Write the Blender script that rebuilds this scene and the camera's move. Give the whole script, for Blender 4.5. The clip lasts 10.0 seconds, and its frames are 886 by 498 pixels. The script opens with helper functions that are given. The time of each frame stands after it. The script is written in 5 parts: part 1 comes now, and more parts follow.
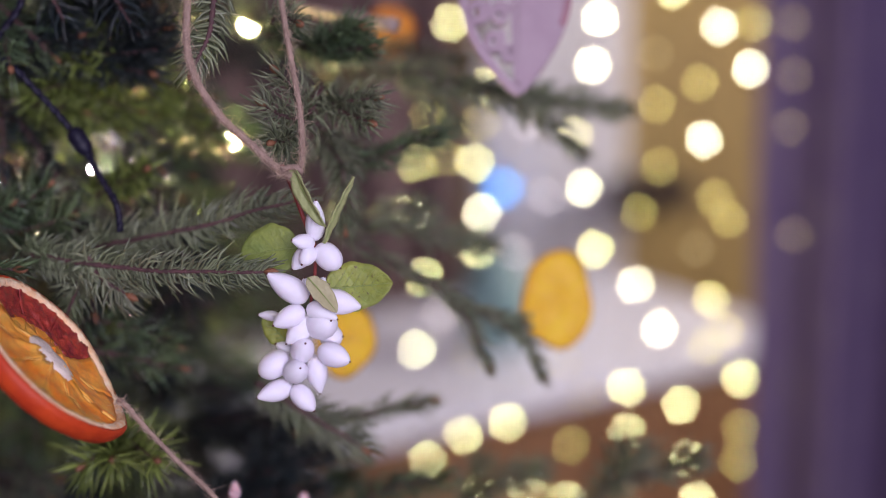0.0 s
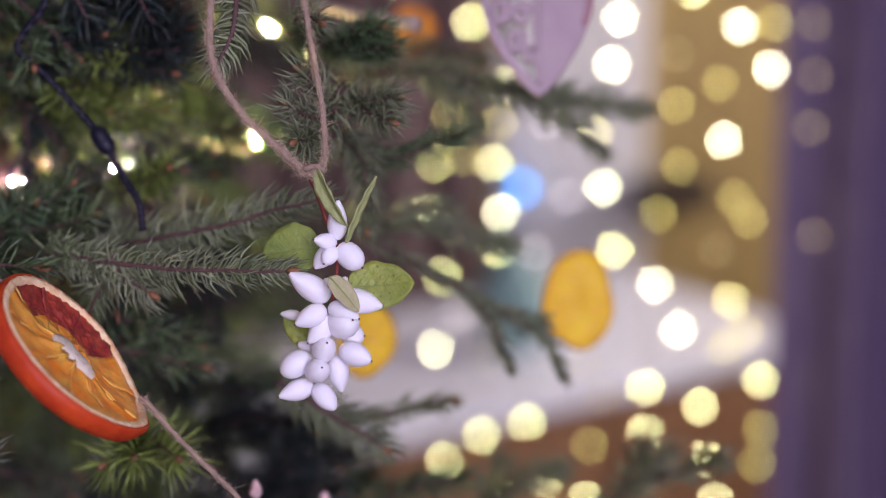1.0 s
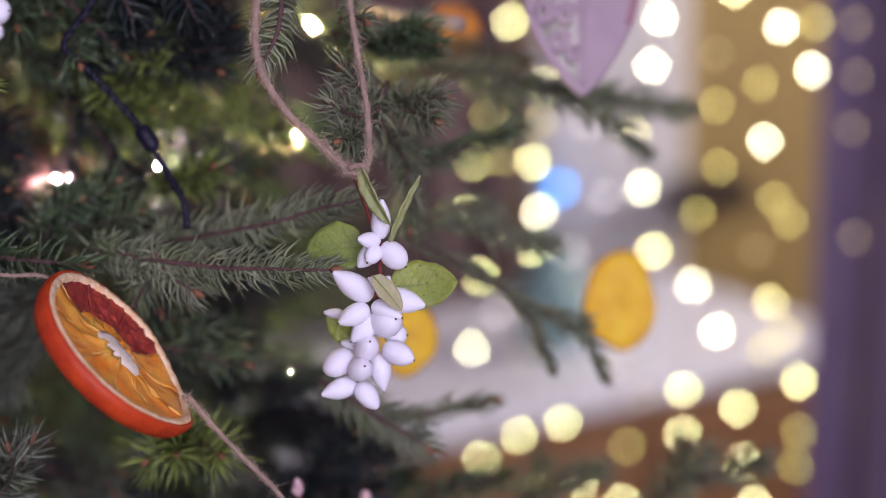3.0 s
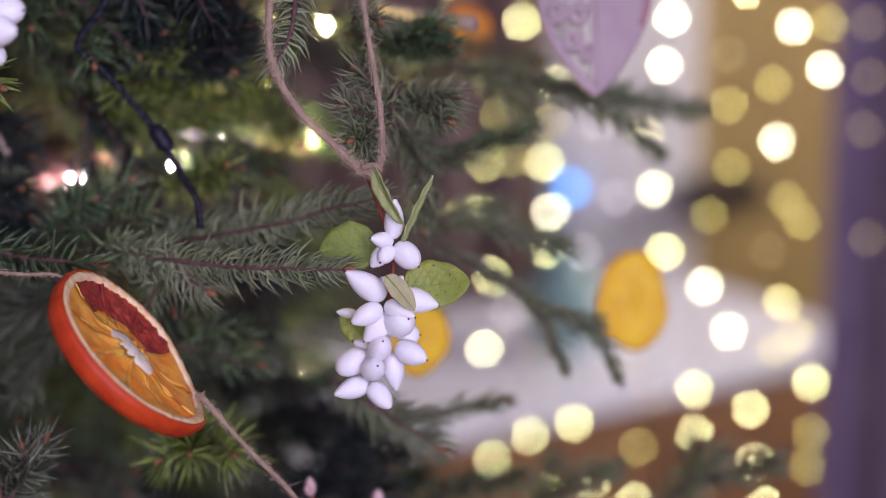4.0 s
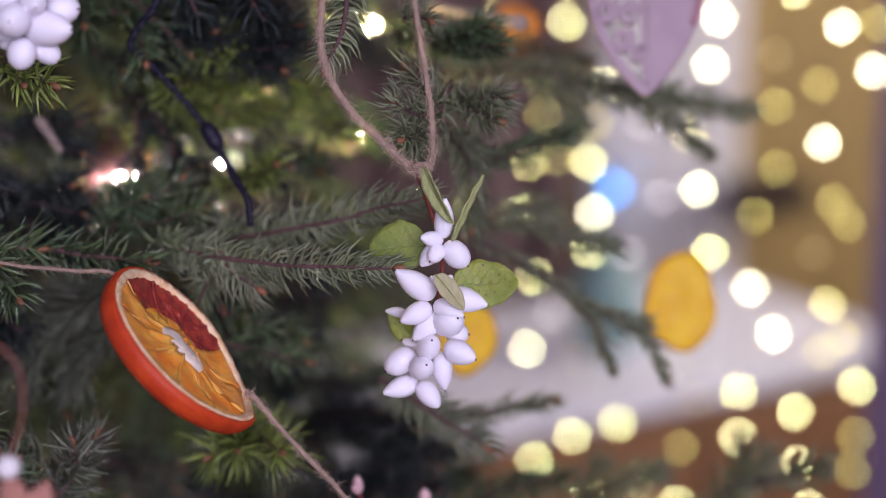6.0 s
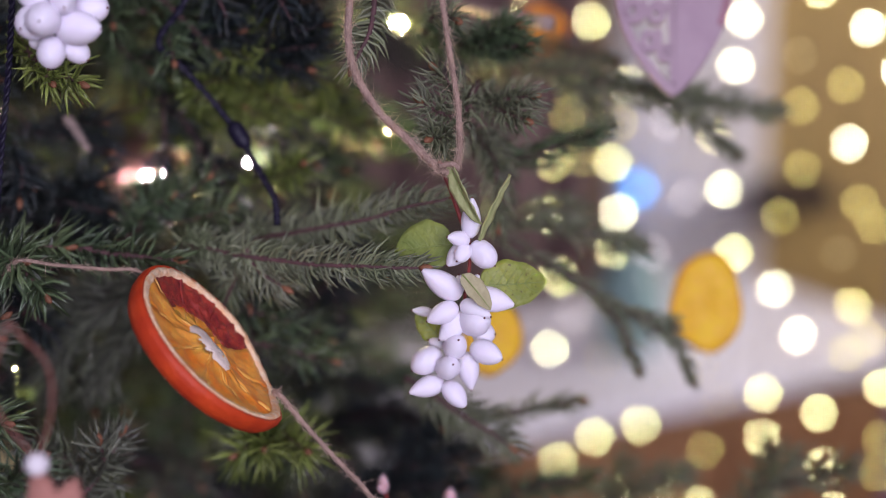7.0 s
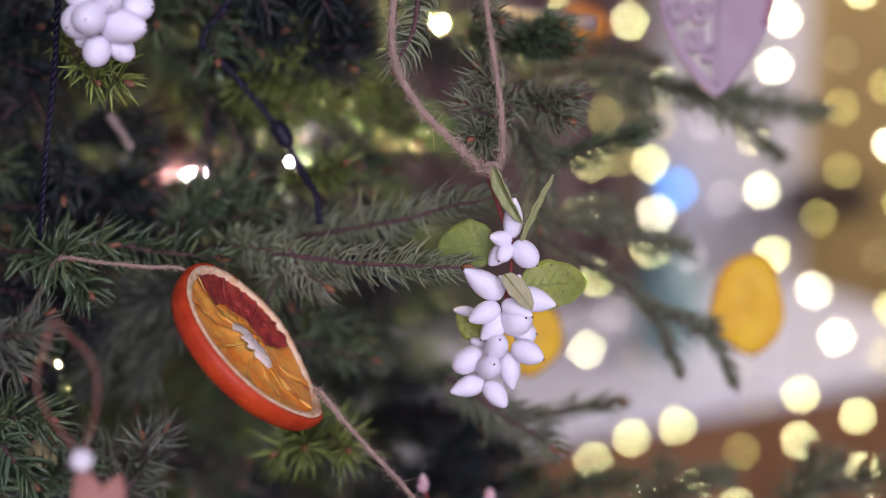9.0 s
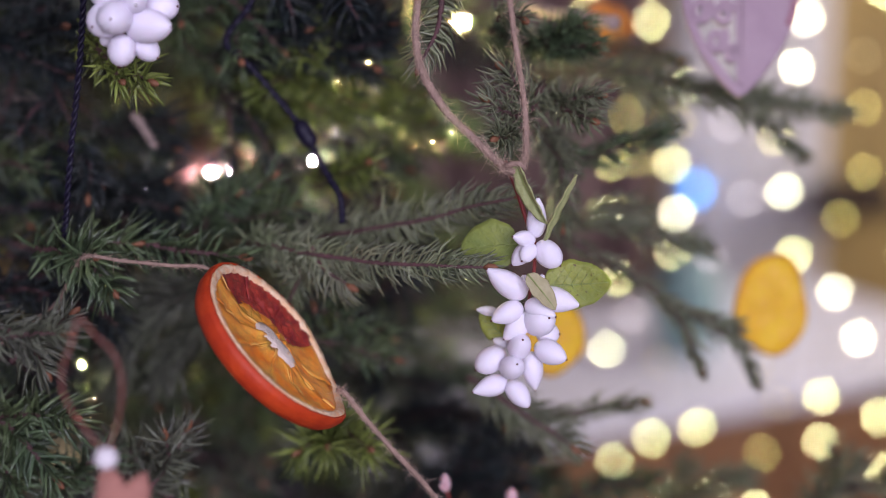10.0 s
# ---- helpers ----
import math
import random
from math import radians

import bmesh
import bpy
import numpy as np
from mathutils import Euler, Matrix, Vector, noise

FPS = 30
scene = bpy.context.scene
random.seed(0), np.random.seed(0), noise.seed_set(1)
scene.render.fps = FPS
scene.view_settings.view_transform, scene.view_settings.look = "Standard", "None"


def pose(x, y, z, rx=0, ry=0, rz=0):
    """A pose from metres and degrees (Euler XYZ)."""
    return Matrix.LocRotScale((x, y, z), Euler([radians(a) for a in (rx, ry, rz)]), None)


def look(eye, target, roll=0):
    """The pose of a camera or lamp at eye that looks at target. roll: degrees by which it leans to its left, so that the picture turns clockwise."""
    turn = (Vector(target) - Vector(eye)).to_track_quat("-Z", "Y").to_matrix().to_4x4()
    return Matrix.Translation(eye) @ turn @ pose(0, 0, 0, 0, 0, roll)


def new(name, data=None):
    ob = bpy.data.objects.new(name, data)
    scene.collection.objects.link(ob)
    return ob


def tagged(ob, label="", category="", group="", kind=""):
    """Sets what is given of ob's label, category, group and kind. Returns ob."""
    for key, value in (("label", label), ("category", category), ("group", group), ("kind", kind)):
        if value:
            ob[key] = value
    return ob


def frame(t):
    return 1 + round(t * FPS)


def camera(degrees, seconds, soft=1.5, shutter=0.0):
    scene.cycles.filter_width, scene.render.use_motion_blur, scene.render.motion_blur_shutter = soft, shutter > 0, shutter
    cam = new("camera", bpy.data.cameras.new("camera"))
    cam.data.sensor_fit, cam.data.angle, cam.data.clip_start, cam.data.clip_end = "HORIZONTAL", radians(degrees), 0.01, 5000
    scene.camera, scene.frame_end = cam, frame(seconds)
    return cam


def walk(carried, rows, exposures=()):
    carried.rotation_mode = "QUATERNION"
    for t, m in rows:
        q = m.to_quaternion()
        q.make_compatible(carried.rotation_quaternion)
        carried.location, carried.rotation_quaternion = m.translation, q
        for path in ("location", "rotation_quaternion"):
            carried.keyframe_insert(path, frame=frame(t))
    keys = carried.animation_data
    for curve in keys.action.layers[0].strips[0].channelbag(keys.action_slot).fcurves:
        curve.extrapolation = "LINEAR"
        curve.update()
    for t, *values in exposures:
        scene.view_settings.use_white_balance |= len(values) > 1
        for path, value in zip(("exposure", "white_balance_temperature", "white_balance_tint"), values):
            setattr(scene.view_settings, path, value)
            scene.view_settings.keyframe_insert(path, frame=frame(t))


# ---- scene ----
# ---- camera: a slow pan to the left on a tripod, the eye 9 cm ahead of the axis ----
cam = camera(33.3, 10.0, soft=1.0)
cam.data.dof.use_dof = True
cam.data.dof.focus_distance = 0.488
cam.data.dof.aperture_fstop = 3.6
EYE, ARM, TILT, LEAN = 1.6, 0.092, -13.47, 0.674
PAN = [(0.0, 0.0), (0.5, 0.311), (1.0, 0.727), (1.5, 1.063), (2.0, 1.461), (2.5, 1.907), (4.0, 2.607), (4.5, 3.027), (5.0, 3.37), (5.5, 3.797), (7.0, 5.157), (7.5, 5.538), (8.0, 5.836), (8.5, 6.221), (9.0, 6.556), (9.5, 6.944), (10.0, 7.33)]


def eye_pose(a):
    turn = radians(a)
    return pose(-ARM * math.sin(turn), ARM * (math.cos(turn) - 1), EYE, 90 + TILT, 0, a) @ pose(0, 0, 0, 0, 0, -LEAN)


walk(cam, [(t, eye_pose(a)) for t, a in PAN], [(0.0, 0.15, 6600, 17), (10.0, 0.15, 6600, 17)])

# ---- light ----
world = bpy.data.worlds.new("world")
scene.world = world
world.use_nodes = True
world.node_tree.nodes["Background"].inputs[0].default_value = (0.5, 0.55, 0.75, 1)
world.node_tree.nodes["Background"].inputs[1].default_value = 0.15


def area_lamp(name, place, target, w, h, watts, colour):
    data = bpy.data.lights.new(name, "AREA")
    data.shape, data.size, data.size_y, data.energy, data.color = "RECTANGLE", w, h, watts, colour
    ob = new(name, data)
    ob.matrix_world = look(place, target)
    return ob


# daylight through added, unseen windows behind the camera and beside the counter
area_lamp("added_window_light", (0.72, -1.80, 2.0), (-0.05, 0.6, 1.45), 1.75, 1.0, 56, (0.80, 0.80, 1.0))
# this one is there to brighten the counter and back wall
area_lamp("added_side_light", (1.72, 2.75, 1.65), (0.2, 2.9, 1.2), 0.9, 1.2, 30, (1.0, 0.95, 0.88))


# ---- materials ----
def material(name, colour, rough=0.6, var=0.25, scale=40.0, bump=0.0, metal=0.0, sss=0.0, sss_r=(1, 0.5, 0.3), second=None, stretch=None,
             island=False, spec=0.5, bump_scale=None, coat=0.0, sss_scale=0.004):
    """A surface whose colour wanders at two scales, with fine relief."""
    m = bpy.data.materials.new(name)
    m.use_nodes = True
    nt = m.node_tree
    b = nt.nodes["Principled BSDF"]
    n = nt.nodes.new
    link = nt.links.new
    tc = n("ShaderNodeTexCoord")
    mp = n("ShaderNodeMapping")
    link(tc.outputs["Object"], mp.inputs[0])
    if stretch:
        mp.inputs["Scale"].default_value = stretch
    big, fine = n("ShaderNodeTexNoise"), n("ShaderNodeTexNoise")
    big.inputs["Scale"].default_value, fine.inputs["Scale"].default_value = scale, scale * 7
    big.inputs["Detail"].default_value, fine.inputs["Detail"].default_value = 4, 5
    link(mp.outputs[0], big.inputs["Vector"])
    link(mp.outputs[0], fine.inputs["Vector"])
    mix = n("ShaderNodeMix")
    mix.data_type = "RGBA"
    ramp = n("ShaderNodeMapRange")
    ramp.inputs[1].default_value, ramp.inputs[2].default_value = 0.35, 0.65
    link(big.outputs[0], ramp.inputs[0])
    link(ramp.outputs[0], mix.inputs[0])
    c2 = second or tuple(c * (1 - var) for c in colour)
    mix.inputs[6].default_value, mix.inputs[7].default_value = (*colour, 1), (*c2, 1)
    hsv = n("ShaderNodeHueSaturation")
    val = n("ShaderNodeMapRange")
    val.inputs[3].default_value, val.inputs[4].default_value = 1 - var, 1 + var
    if island:
        g = n("ShaderNodeNewGeometry")
        link(g.outputs["Random Per Island"], val.inputs[0])
    else:
        link(fine.outputs[0], val.inputs[0])
    link(mix.outputs[2], hsv.inputs["Color"])
    link(val.outputs[0], hsv.inputs["Value"])
    link(hsv.outputs[0], b.inputs["Base Color"])
    rr = n("ShaderNodeMapRange")
    rr.inputs[3].default_value, rr.inputs[4].default_value = rough * 0.8, min(1, rough * 1.2)
    link(fine.outputs[0], rr.inputs[0])
    link(rr.outputs[0], b.inputs["Roughness"])
    b.inputs["Metallic"].default_value = metal
    b.inputs["Specular IOR Level"].default_value = spec
    b.inputs["Coat Weight"].default_value = coat
    if sss:
        b.inputs["Subsurface Weight"].default_value = sss
        b.inputs["Subsurface Radius"].default_value = sss_r
        b.inputs["Subsurface Scale"].default_value = sss_scale
    if bump:
        bp = n("ShaderNodeBump")
        bp.inputs["Strength"].default_value = bump
        bp.inputs["Distance"].default_value = 0.001
        src = fine
        if bump_scale:
            src = n("ShaderNodeTexNoise")
            src.inputs["Scale"].default_value = bump_scale
            src.inputs["Detail"].default_value = 6
            link(mp.outputs[0], src.inputs["Vector"])
        link(src.outputs[0], bp.inputs["Height"])
        link(bp.outputs[0], b.inputs["Normal"])
    return m


def glow(name, colour, strength):
    m = bpy.data.materials.new(name)
    m.use_nodes = True
    b = m.node_tree.nodes["Principled BSDF"]
    b.inputs["Base Color"].default_value = (*colour, 1)
    b.inputs["Roughness"].default_value = 0.3
    b.inputs["Emission Color"].default_value = (*colour, 1)
    b.inputs["Emission Strength"].default_value = strength
    return m


M_GREY = material("spruce_needle_grey_green", (0.135, 0.16, 0.085), 0.38, 0.5, 60, island=True, second=(0.17, 0.18, 0.115))
M_GREEN = material("spruce_needle_green", (0.07, 0.11, 0.06), 0.3, 0.75, 50, island=True, second=(0.085, 0.115, 0.05))
# olive needles, with the light of nearby bulbs also put into the colour
M_OLIVE_LIT = material("spruce_needle_olive", (0.20, 0.24, 0.06), 0.3, 0.7, 50, island=True, second=(0.12, 0.16, 0.035))
# near-black green: the shade between the boughs is put into this colour
M_DEEP_SHADE = material("spruce_needle_deep_green", (0.014, 0.022, 0.026), 0.32, 0.75, 40, island=True, second=(0.028, 0.036, 0.034))
M_MOSS = material("spruce_needle_moss", (0.11, 0.125, 0.08), 0.34, 0.65, 60, island=True, second=(0.115, 0.12, 0.09))
M_TWIG = material("spruce_twig_bark", (0.12, 0.052, 0.055), 0.7, 0.3, 300, bump=0.5, second=(0.07, 0.035, 0.035))
M_PALETWIG = material("pale_twig_bark", (0.40, 0.30, 0.26), 0.7, 0.25, 200, bump=0.5)
M_BUD = material("spruce_bud_scale", (0.27, 0.11, 0.055), 0.6, 0.3, 300, bump=0.4)
M_BARK = material("trunk_bark", (0.09, 0.065, 0.05), 0.85, 0.35, 30, bump=1.0)
M_TWINE = material("jute_twine", (0.42, 0.285, 0.225), 0.9, 0.3, 400, bump=0.6, stretch=(1, 1, 0.4))
M_FUZZ = material("jute_fibre", (0.62, 0.45, 0.35), 0.9, 0.2, 200)
M_BERRY = material("snowberry_skin", (0.88, 0.84, 0.93), 0.5, 0.03, 160, spec=0.3, sss=0.4, sss_r=(1, 0.9, 0.95), sss_scale=0.002)
M_ROSY = material("rosy_berry_skin", (0.72, 0.46, 0.48), 0.45, 0.1, 200, sss=0.3)
M_CALYX = material("berry_calyx", (0.12, 0.03, 0.03), 0.7, 0.3, 500)
M_LEAF = material("snowberry_leaf", (0.30, 0.33, 0.06), 0.5, 0.18, 120, bump=0.5, second=(0.22, 0.26, 0.05), sss=0.1, sss_r=(0.5, 1, 0.2), bump_scale=600)
nt = M_LEAF.node_tree
spot, cut, tint = nt.nodes.new("ShaderNodeTexNoise"), nt.nodes.new("ShaderNodeMapRange"), nt.nodes.new("ShaderNodeMix")
spot.inputs["Scale"].default_value, spot.inputs["Detail"].default_value = 700, 2
cut.inputs[1].default_value, cut.inputs[2].default_value = 0.66, 0.72
tint.data_type = "RGBA"
tint.inputs[7].default_value = (0.10, 0.05, 0.02, 1)
base = nt.nodes["Principled BSDF"].inputs["Base Color"]
nt.links.new(nt.nodes["Texture Coordinate"].outputs["Object"], spot.inputs["Vector"])
nt.links.new(spot.outputs[0], cut.inputs[0])
nt.links.new(cut.outputs[0], tint.inputs[0])
nt.links.new(base.links[0].from_socket, tint.inputs[6])
nt.links.new(tint.outputs[2], base)
M_LEAF_DARK = material("snowberry_leaf_deep_green", (0.27, 0.32, 0.07), 0.5, 0.2, 120, bump=0.5, second=(0.19, 0.25, 0.06), bump_scale=600)
M_LEAF_PALE = material("snowberry_leaf_underside", (0.40, 0.43, 0.19), 0.6, 0.15, 120, bump=0.4, second=(0.33, 0.36, 0.15))
M_BRACT = material("withered_bract", (0.46, 0.42, 0.25), 0.6, 0.15, 120, bump=0.4, second=(0.38, 0.34, 0.18))
M_VEIN = material("leaf_vein", (0.27, 0.33, 0.10), 0.5, 0.15, 200)
M_STEM = material("snowberry_stem", (0.30, 0.05, 0.045), 0.45, 0.25, 300)
M_RIND = material("dried_orange_rind", (0.60, 0.062, 0.012), 0.5, 0.14, 130, bump=0.4, second=(0.48, 0.04, 0.010), bump_scale=700, spec=0.35)
M_PITH = material("dried_orange_pith", (0.92, 0.72, 0.48), 0.8, 0.14, 300, bump=0.8, second=(0.88, 0.52, 0.27), bump_scale=900)
M_CORE = material("dried_orange_core", (0.94, 0.80, 0.68), 0.8, 0.12, 300, bump=0.8)
M_FLESH = material("dried_orange_flesh", (1.0, 0.46, 0.08), 0.42, 0.2, 110, bump=0.5, second=(0.95, 0.25, 0.02), bump_scale=260, coat=0.25, sss=0.3, sss_r=(1, 0.35, 0.05))
M_FLESH_DARK = material("dried_orange_flesh_dark", (0.42, 0.05, 0.03), 0.35, 0.35, 260, bump=1.0, second=(0.20, 0.02, 0.022), bump_scale=420, coat=0.2)
M_FILM = material("dried_orange_membrane", (0.98, 0.56, 0.16), 0.4, 0.12, 200, bump=0.4, second=(0.95, 0.48, 0.10))
M_LEMON = material("dried_lemon_flesh", (0.88, 0.57, 0.02), 0.45, 0.2, 90, bump=0.7, second=(0.80, 0.45, 0.015))
M_LEMON_RIND = material("dried_lemon_rind", (0.62, 0.26, 0.03), 0.6, 0.2, 150, bump=0.7, second=(0.5, 0.17, 0.04))
M_HEART = material("rose_painted_wood", (0.43, 0.315, 0.36), 0.6, 0.08, 60, bump=0.3, second=(0.39, 0.275, 0.325))
M_ROSE = material("deep_rose_paint", (0.40, 0.20, 0.24), 0.6, 0.15, 80, bump=0.3)
M_CABLE = material("dark_cable_plastic", (0.012, 0.010, 0.026), 0.45, 0.2, 200, bump=0.1, spec=0.25)
M_RIBBON = material("brown_leather_cord", (0.27, 0.10, 0.075), 0.7, 0.2, 200, bump=0.4)
M_BEAD = material("white_wooden_bead", (0.80, 0.76, 0.78), 0.5, 0.06, 100, bump=0.2)
M_FELT = material("salmon_felt", (0.48, 0.22, 0.17), 0.95, 0.12, 120, bump=0.9)
M_STRAW = material("straw_ornament", (0.58, 0.48, 0.24), 0.8, 0.2, 90, bump=0.6)
M_CURTAIN = material("purple_curtain_cloth", (0.205, 0.148, 0.25), 0.85, 0.12, 14, bump=0.3, second=(0.17, 0.115, 0.23))
M_WALL = material("ochre_wall_paint", (0.40, 0.285, 0.11), 0.8, 0.08, 2.5, bump=0.15, second=(0.35, 0.245, 0.10))
# mauve of the unseen walls, set to dim and tint the light they return
M_ROOM = material("room_wall_paint", (0.31, 0.27, 0.36), 0.85, 0.06, 2.5, bump=0.15)
M_CEIL = material("ceiling_paint", (0.72, 0.70, 0.72), 0.9, 0.04, 2.5, bump=0.1)
M_WHITE = material("white_lacquer", (0.74, 0.72, 0.74), 0.4, 0.04, 5, bump=0.05)
M_COUNTER = material("white_counter_top", (0.87, 0.87, 0.98), 0.35, 0.03, 6, bump=0.05)
M_WOOD = material("brown_wood", (0.33, 0.17, 0.085), 0.5, 0.25, 6, bump=0.3, second=(0.24, 0.115, 0.06), stretch=(1, 1, 8))
M_FLOOR = material("floor_boards", (0.26, 0.17, 0.11), 0.5, 0.25, 3, bump=0.3, stretch=(1, 8, 1))
M_DARK = material("dark_shelf_wood", (0.035, 0.022, 0.026), 0.5, 0.3, 12, bump=0.2)
M_MAUVE = material("mauve_brown_cloth", (0.20, 0.13, 0.13), 0.9, 0.2, 9, bump=0.4)
M_TEAL = material("teal_glazed_ceramic", (0.22, 0.36, 0.36), 0.3, 0.1, 20, bump=0.05)
M_BULB = {k: glow("warm_bulb_" + k, c, s) for k, c, s in (
    ("bright", (1.0, 0.97, 0.46), 34), ("soft", (1.0, 0.93, 0.36), 21), ("dim", (1.0, 0.88, 0.26), 7.8), ("faint", (1.0, 0.82, 0.40), 2.2), ("white", (1.0, 0.98, 0.66), 40),
    ("pale", (0.95, 0.9, 0.95), 6.9))}
M_TREEBULB = glow("tree_bulb", (1.0, 0.88, 0.40), 5200)
M_COOLBULB = glow("cool_tree_bulb", (1.0, 0.86, 0.90), 800)
M_BLUE = glow("blue_lamp", (0.04, 0.36, 1.0), 9)
M_BAUBLE = material("copper_glass", (0.36, 0.19, 0.17), 0.33, 0.15, 40, metal=0.85, coat=0.5)


# ---- mesh helpers ----
def mesh_of(name, verts, faces, mat, smooth=True):
    me = bpy.data.meshes.new(name)
    me.from_pydata([tuple(v) for v in verts], [], faces)
    me.materials.append(mat)
    if smooth:
        me.polygons.foreach_set("use_smooth", [True] * len(me.polygons))
    me.update()
    return me


def mesh_part(name, verts, faces, mat, parent=None, label="", smooth=True):
    ob = new(name, mesh_of(name, verts, faces, mat, smooth))
    if parent:
        ob.parent = parent
    if label:
        ob["label"] = label
    return ob


def part(name, bm, mat, parent=None, label="", smooth=True):
    me = bpy.data.meshes.new(name)
    bmesh.ops.recalc_face_normals(bm, faces=bm.faces)
    bm.to_mesh(me)
    bm.free()
    me.materials.append(mat)
    if smooth:
        me.polygons.foreach_set("use_smooth", [True] * len(me.polygons))
    ob = new(name, me)
    if parent:
        ob.parent = parent
    if label:
        ob["label"] = label
    return ob


def box(x0, x1, y0, y1, z0, z1, bevel=0.0, m=None):
    bm = bmesh.new()
    bmesh.ops.create_cube(bm, size=1)
    bmesh.ops.transform(bm, verts=bm.verts, matrix=Matrix.Translation(((x0 + x1) / 2, (y0 + y1) / 2, (z0 + z1) / 2)) @ Matrix.Diagonal((x1 - x0, y1 - y0, z1 - z0, 1)))
    if bevel:
        bmesh.ops.bevel(bm, geom=bm.edges, offset=bevel, segments=2, affect="EDGES", profile=0.5)
    if m:
        bmesh.ops.transform(bm, verts=bm.verts, matrix=m)
    return bm


def smooth_line(pts, n):
    """n points along a Catmull-Rom line through pts."""
    p = [np.array(q, float) for q in pts]
    p = [2 * p[0] - p[1]] + p + [2 * p[-1] - p[-2]]
    out = []
    k = len(p) - 3
    for i in range(n):
        u = i / (n - 1) * k
        j = min(int(u), k - 1)
        f = u - j
        a, b, c, d = p[j:j + 4]
        out.append(0.5 * (2 * b + (c - a) * f + (2 * a - 5 * b + 4 * c - d) * f * f + (3 * b - a - 3 * c + d) * f ** 3))
    return np.array(out)


def unit(v):
    return v / np.maximum(np.linalg.norm(v, axis=-1, keepdims=True), 1e-12)


def frames_of(line):
    """Tangent and two normals that don't twist, at each point of a line."""
    t = unit(np.gradient(line, axis=0))
    n = np.zeros_like(t)
    ref = np.array([0, 0, 1.0]) if abs(t[0][2]) < 0.9 else np.array([1.0, 0, 0])
    n[0] = unit(ref - t[0] * ref.dot(t[0]))
    for i in range(1, len(t)):
        n[i] = unit(n[i - 1] - t[i] * n[i - 1].dot(t[i]))
    return t, n, np.cross(t, n)


def tube(line, radii, k=8):
    """Vertices and faces of a closed tube."""
    t, n, b = frames_of(line)
    radii = np.broadcast_to(radii, (len(line),))
    a = np.arange(k) * 2 * math.pi / k
    v = line[:, None] + radii[:, None, None] * (np.cos(a)[None, :, None] * n[:, None] + np.sin(a)[None, :, None] * b[:, None])
    v = v.reshape(-1, 3)
    f = [(i * k + j, i * k + (j + 1) % k, (i + 1) * k + (j + 1) % k, (i + 1) * k + j) for i in range(len(line) - 1) for j in range(k)]
    f += [tuple(range(k - 1, -1, -1)), tuple(range((len(line) - 1) * k, len(line) * k))]
    return v, f


def joined(pieces):
    vs, fs, o = [], [], 0
    for v, f in pieces:
        vs.append(np.asarray(v))
        fs += [tuple(i + o for i in q) for q in f]
        o += len(v)
    return np.concatenate(vs), fs


def strand_twist(line, r, turns, count=2, k=6, ply=0.5):
    """Strands laid round one another along a line."""
    fine = smooth_line(line, max(40, int(turns * 10)))
    t, n, b = frames_of(fine)
    u = np.linspace(0, turns * 2 * math.pi, len(fine))
    out = []
    for s in range(count):
        a = u + s * 2 * math.pi / count
        out.append(tube(fine + r * ply * (np.cos(a)[:, None] * n + np.sin(a)[:, None] * b), r * (1.04 - ply), k))
    return out, fine, n, b


def twine(name, pts, r, parent, seed, fuzz=900, label=""):
    """Hairy two-ply jute twine."""
    rng = np.random.default_rng(seed)
    length = np.linalg.norm(np.diff(smooth_line(pts, 60), axis=0), axis=1).sum()
    pieces, fine, n, b = strand_twist(smooth_line(pts, 30), r, length / (r * 8), 3, 7, 0.26)
    ob = mesh_part(name, *joined(pieces), M_TWINE, parent, label)
    hairs = []
    for i in range(int(fuzz * length / 0.1)):
        j = rng.integers(1, len(fine) - 1)
        a = rng.uniform(0, 2 * math.pi)
        out = math.cos(a) * n[j] + math.sin(a) * b[j]
        along = unit(fine[j + 1] - fine[j]) * rng.uniform(-1, 1)
        size = rng.uniform(0.001, 0.0036) * rng.uniform(0.4, 2.0) * (r / 0.0015) ** 0.5
        curl = unit(rng.normal(size=3)) * size * 0.55
        p0 = fine[j] + out * r * 0.8
        w = rng.uniform(0.00004, 0.00009)
        hairs.append(tube(np.array([p0, p0 + (out * 0.35 + along * 0.8) * size * 0.5, p0 + (out * 0.5 + along * 1.2) * size + curl]), np.array([w, w * 0.9, w * 0.4]), 3))
    mesh_part("fuzz", *joined(hairs), M_FUZZ, ob)["kind"] = "stuff"
    return ob


def empty(name, place, label, category, group="", kind=""):
    ob = new(name)
    ob.empty_display_size = 0.01
    ob.location = place
    return tagged(ob, label, category, group, kind)


def under(parent):
    """Parts are built in world coordinates; hang them under a thing that stands at its base."""
    bpy.context.view_layer.update()
    for c in parent.children:
        c.matrix_parent_inverse = Matrix.Translation(parent.location).inverted()


# ---- the room ----
def structure(name, bm, mat, label="", smooth=False):
    return tagged(part(name, bm, mat, None, label, smooth), kind="structure", category=name.split("_")[0])


structure("floor", box(-2.5, 1.9, -1.95, 3.75, -0.1, 0), M_FLOOR, "brown wooden floor boards of the room")
structure("ceiling", box(-2.5, 1.9, -1.95, 3.75, 2.8, 2.9), M_CEIL, "plain white painted ceiling above the room")
structure("wall_north", box(-2.5, 1.9, 3.6, 3.75, 0, 2.8), M_WALL, "ochre painted back wall behind the counter")
structure("wall_west", box(-2.5, -2.35, -1.8, 3.6, 0, 2.8), M_ROOM, "plain mauve side wall out of view, closing the room")


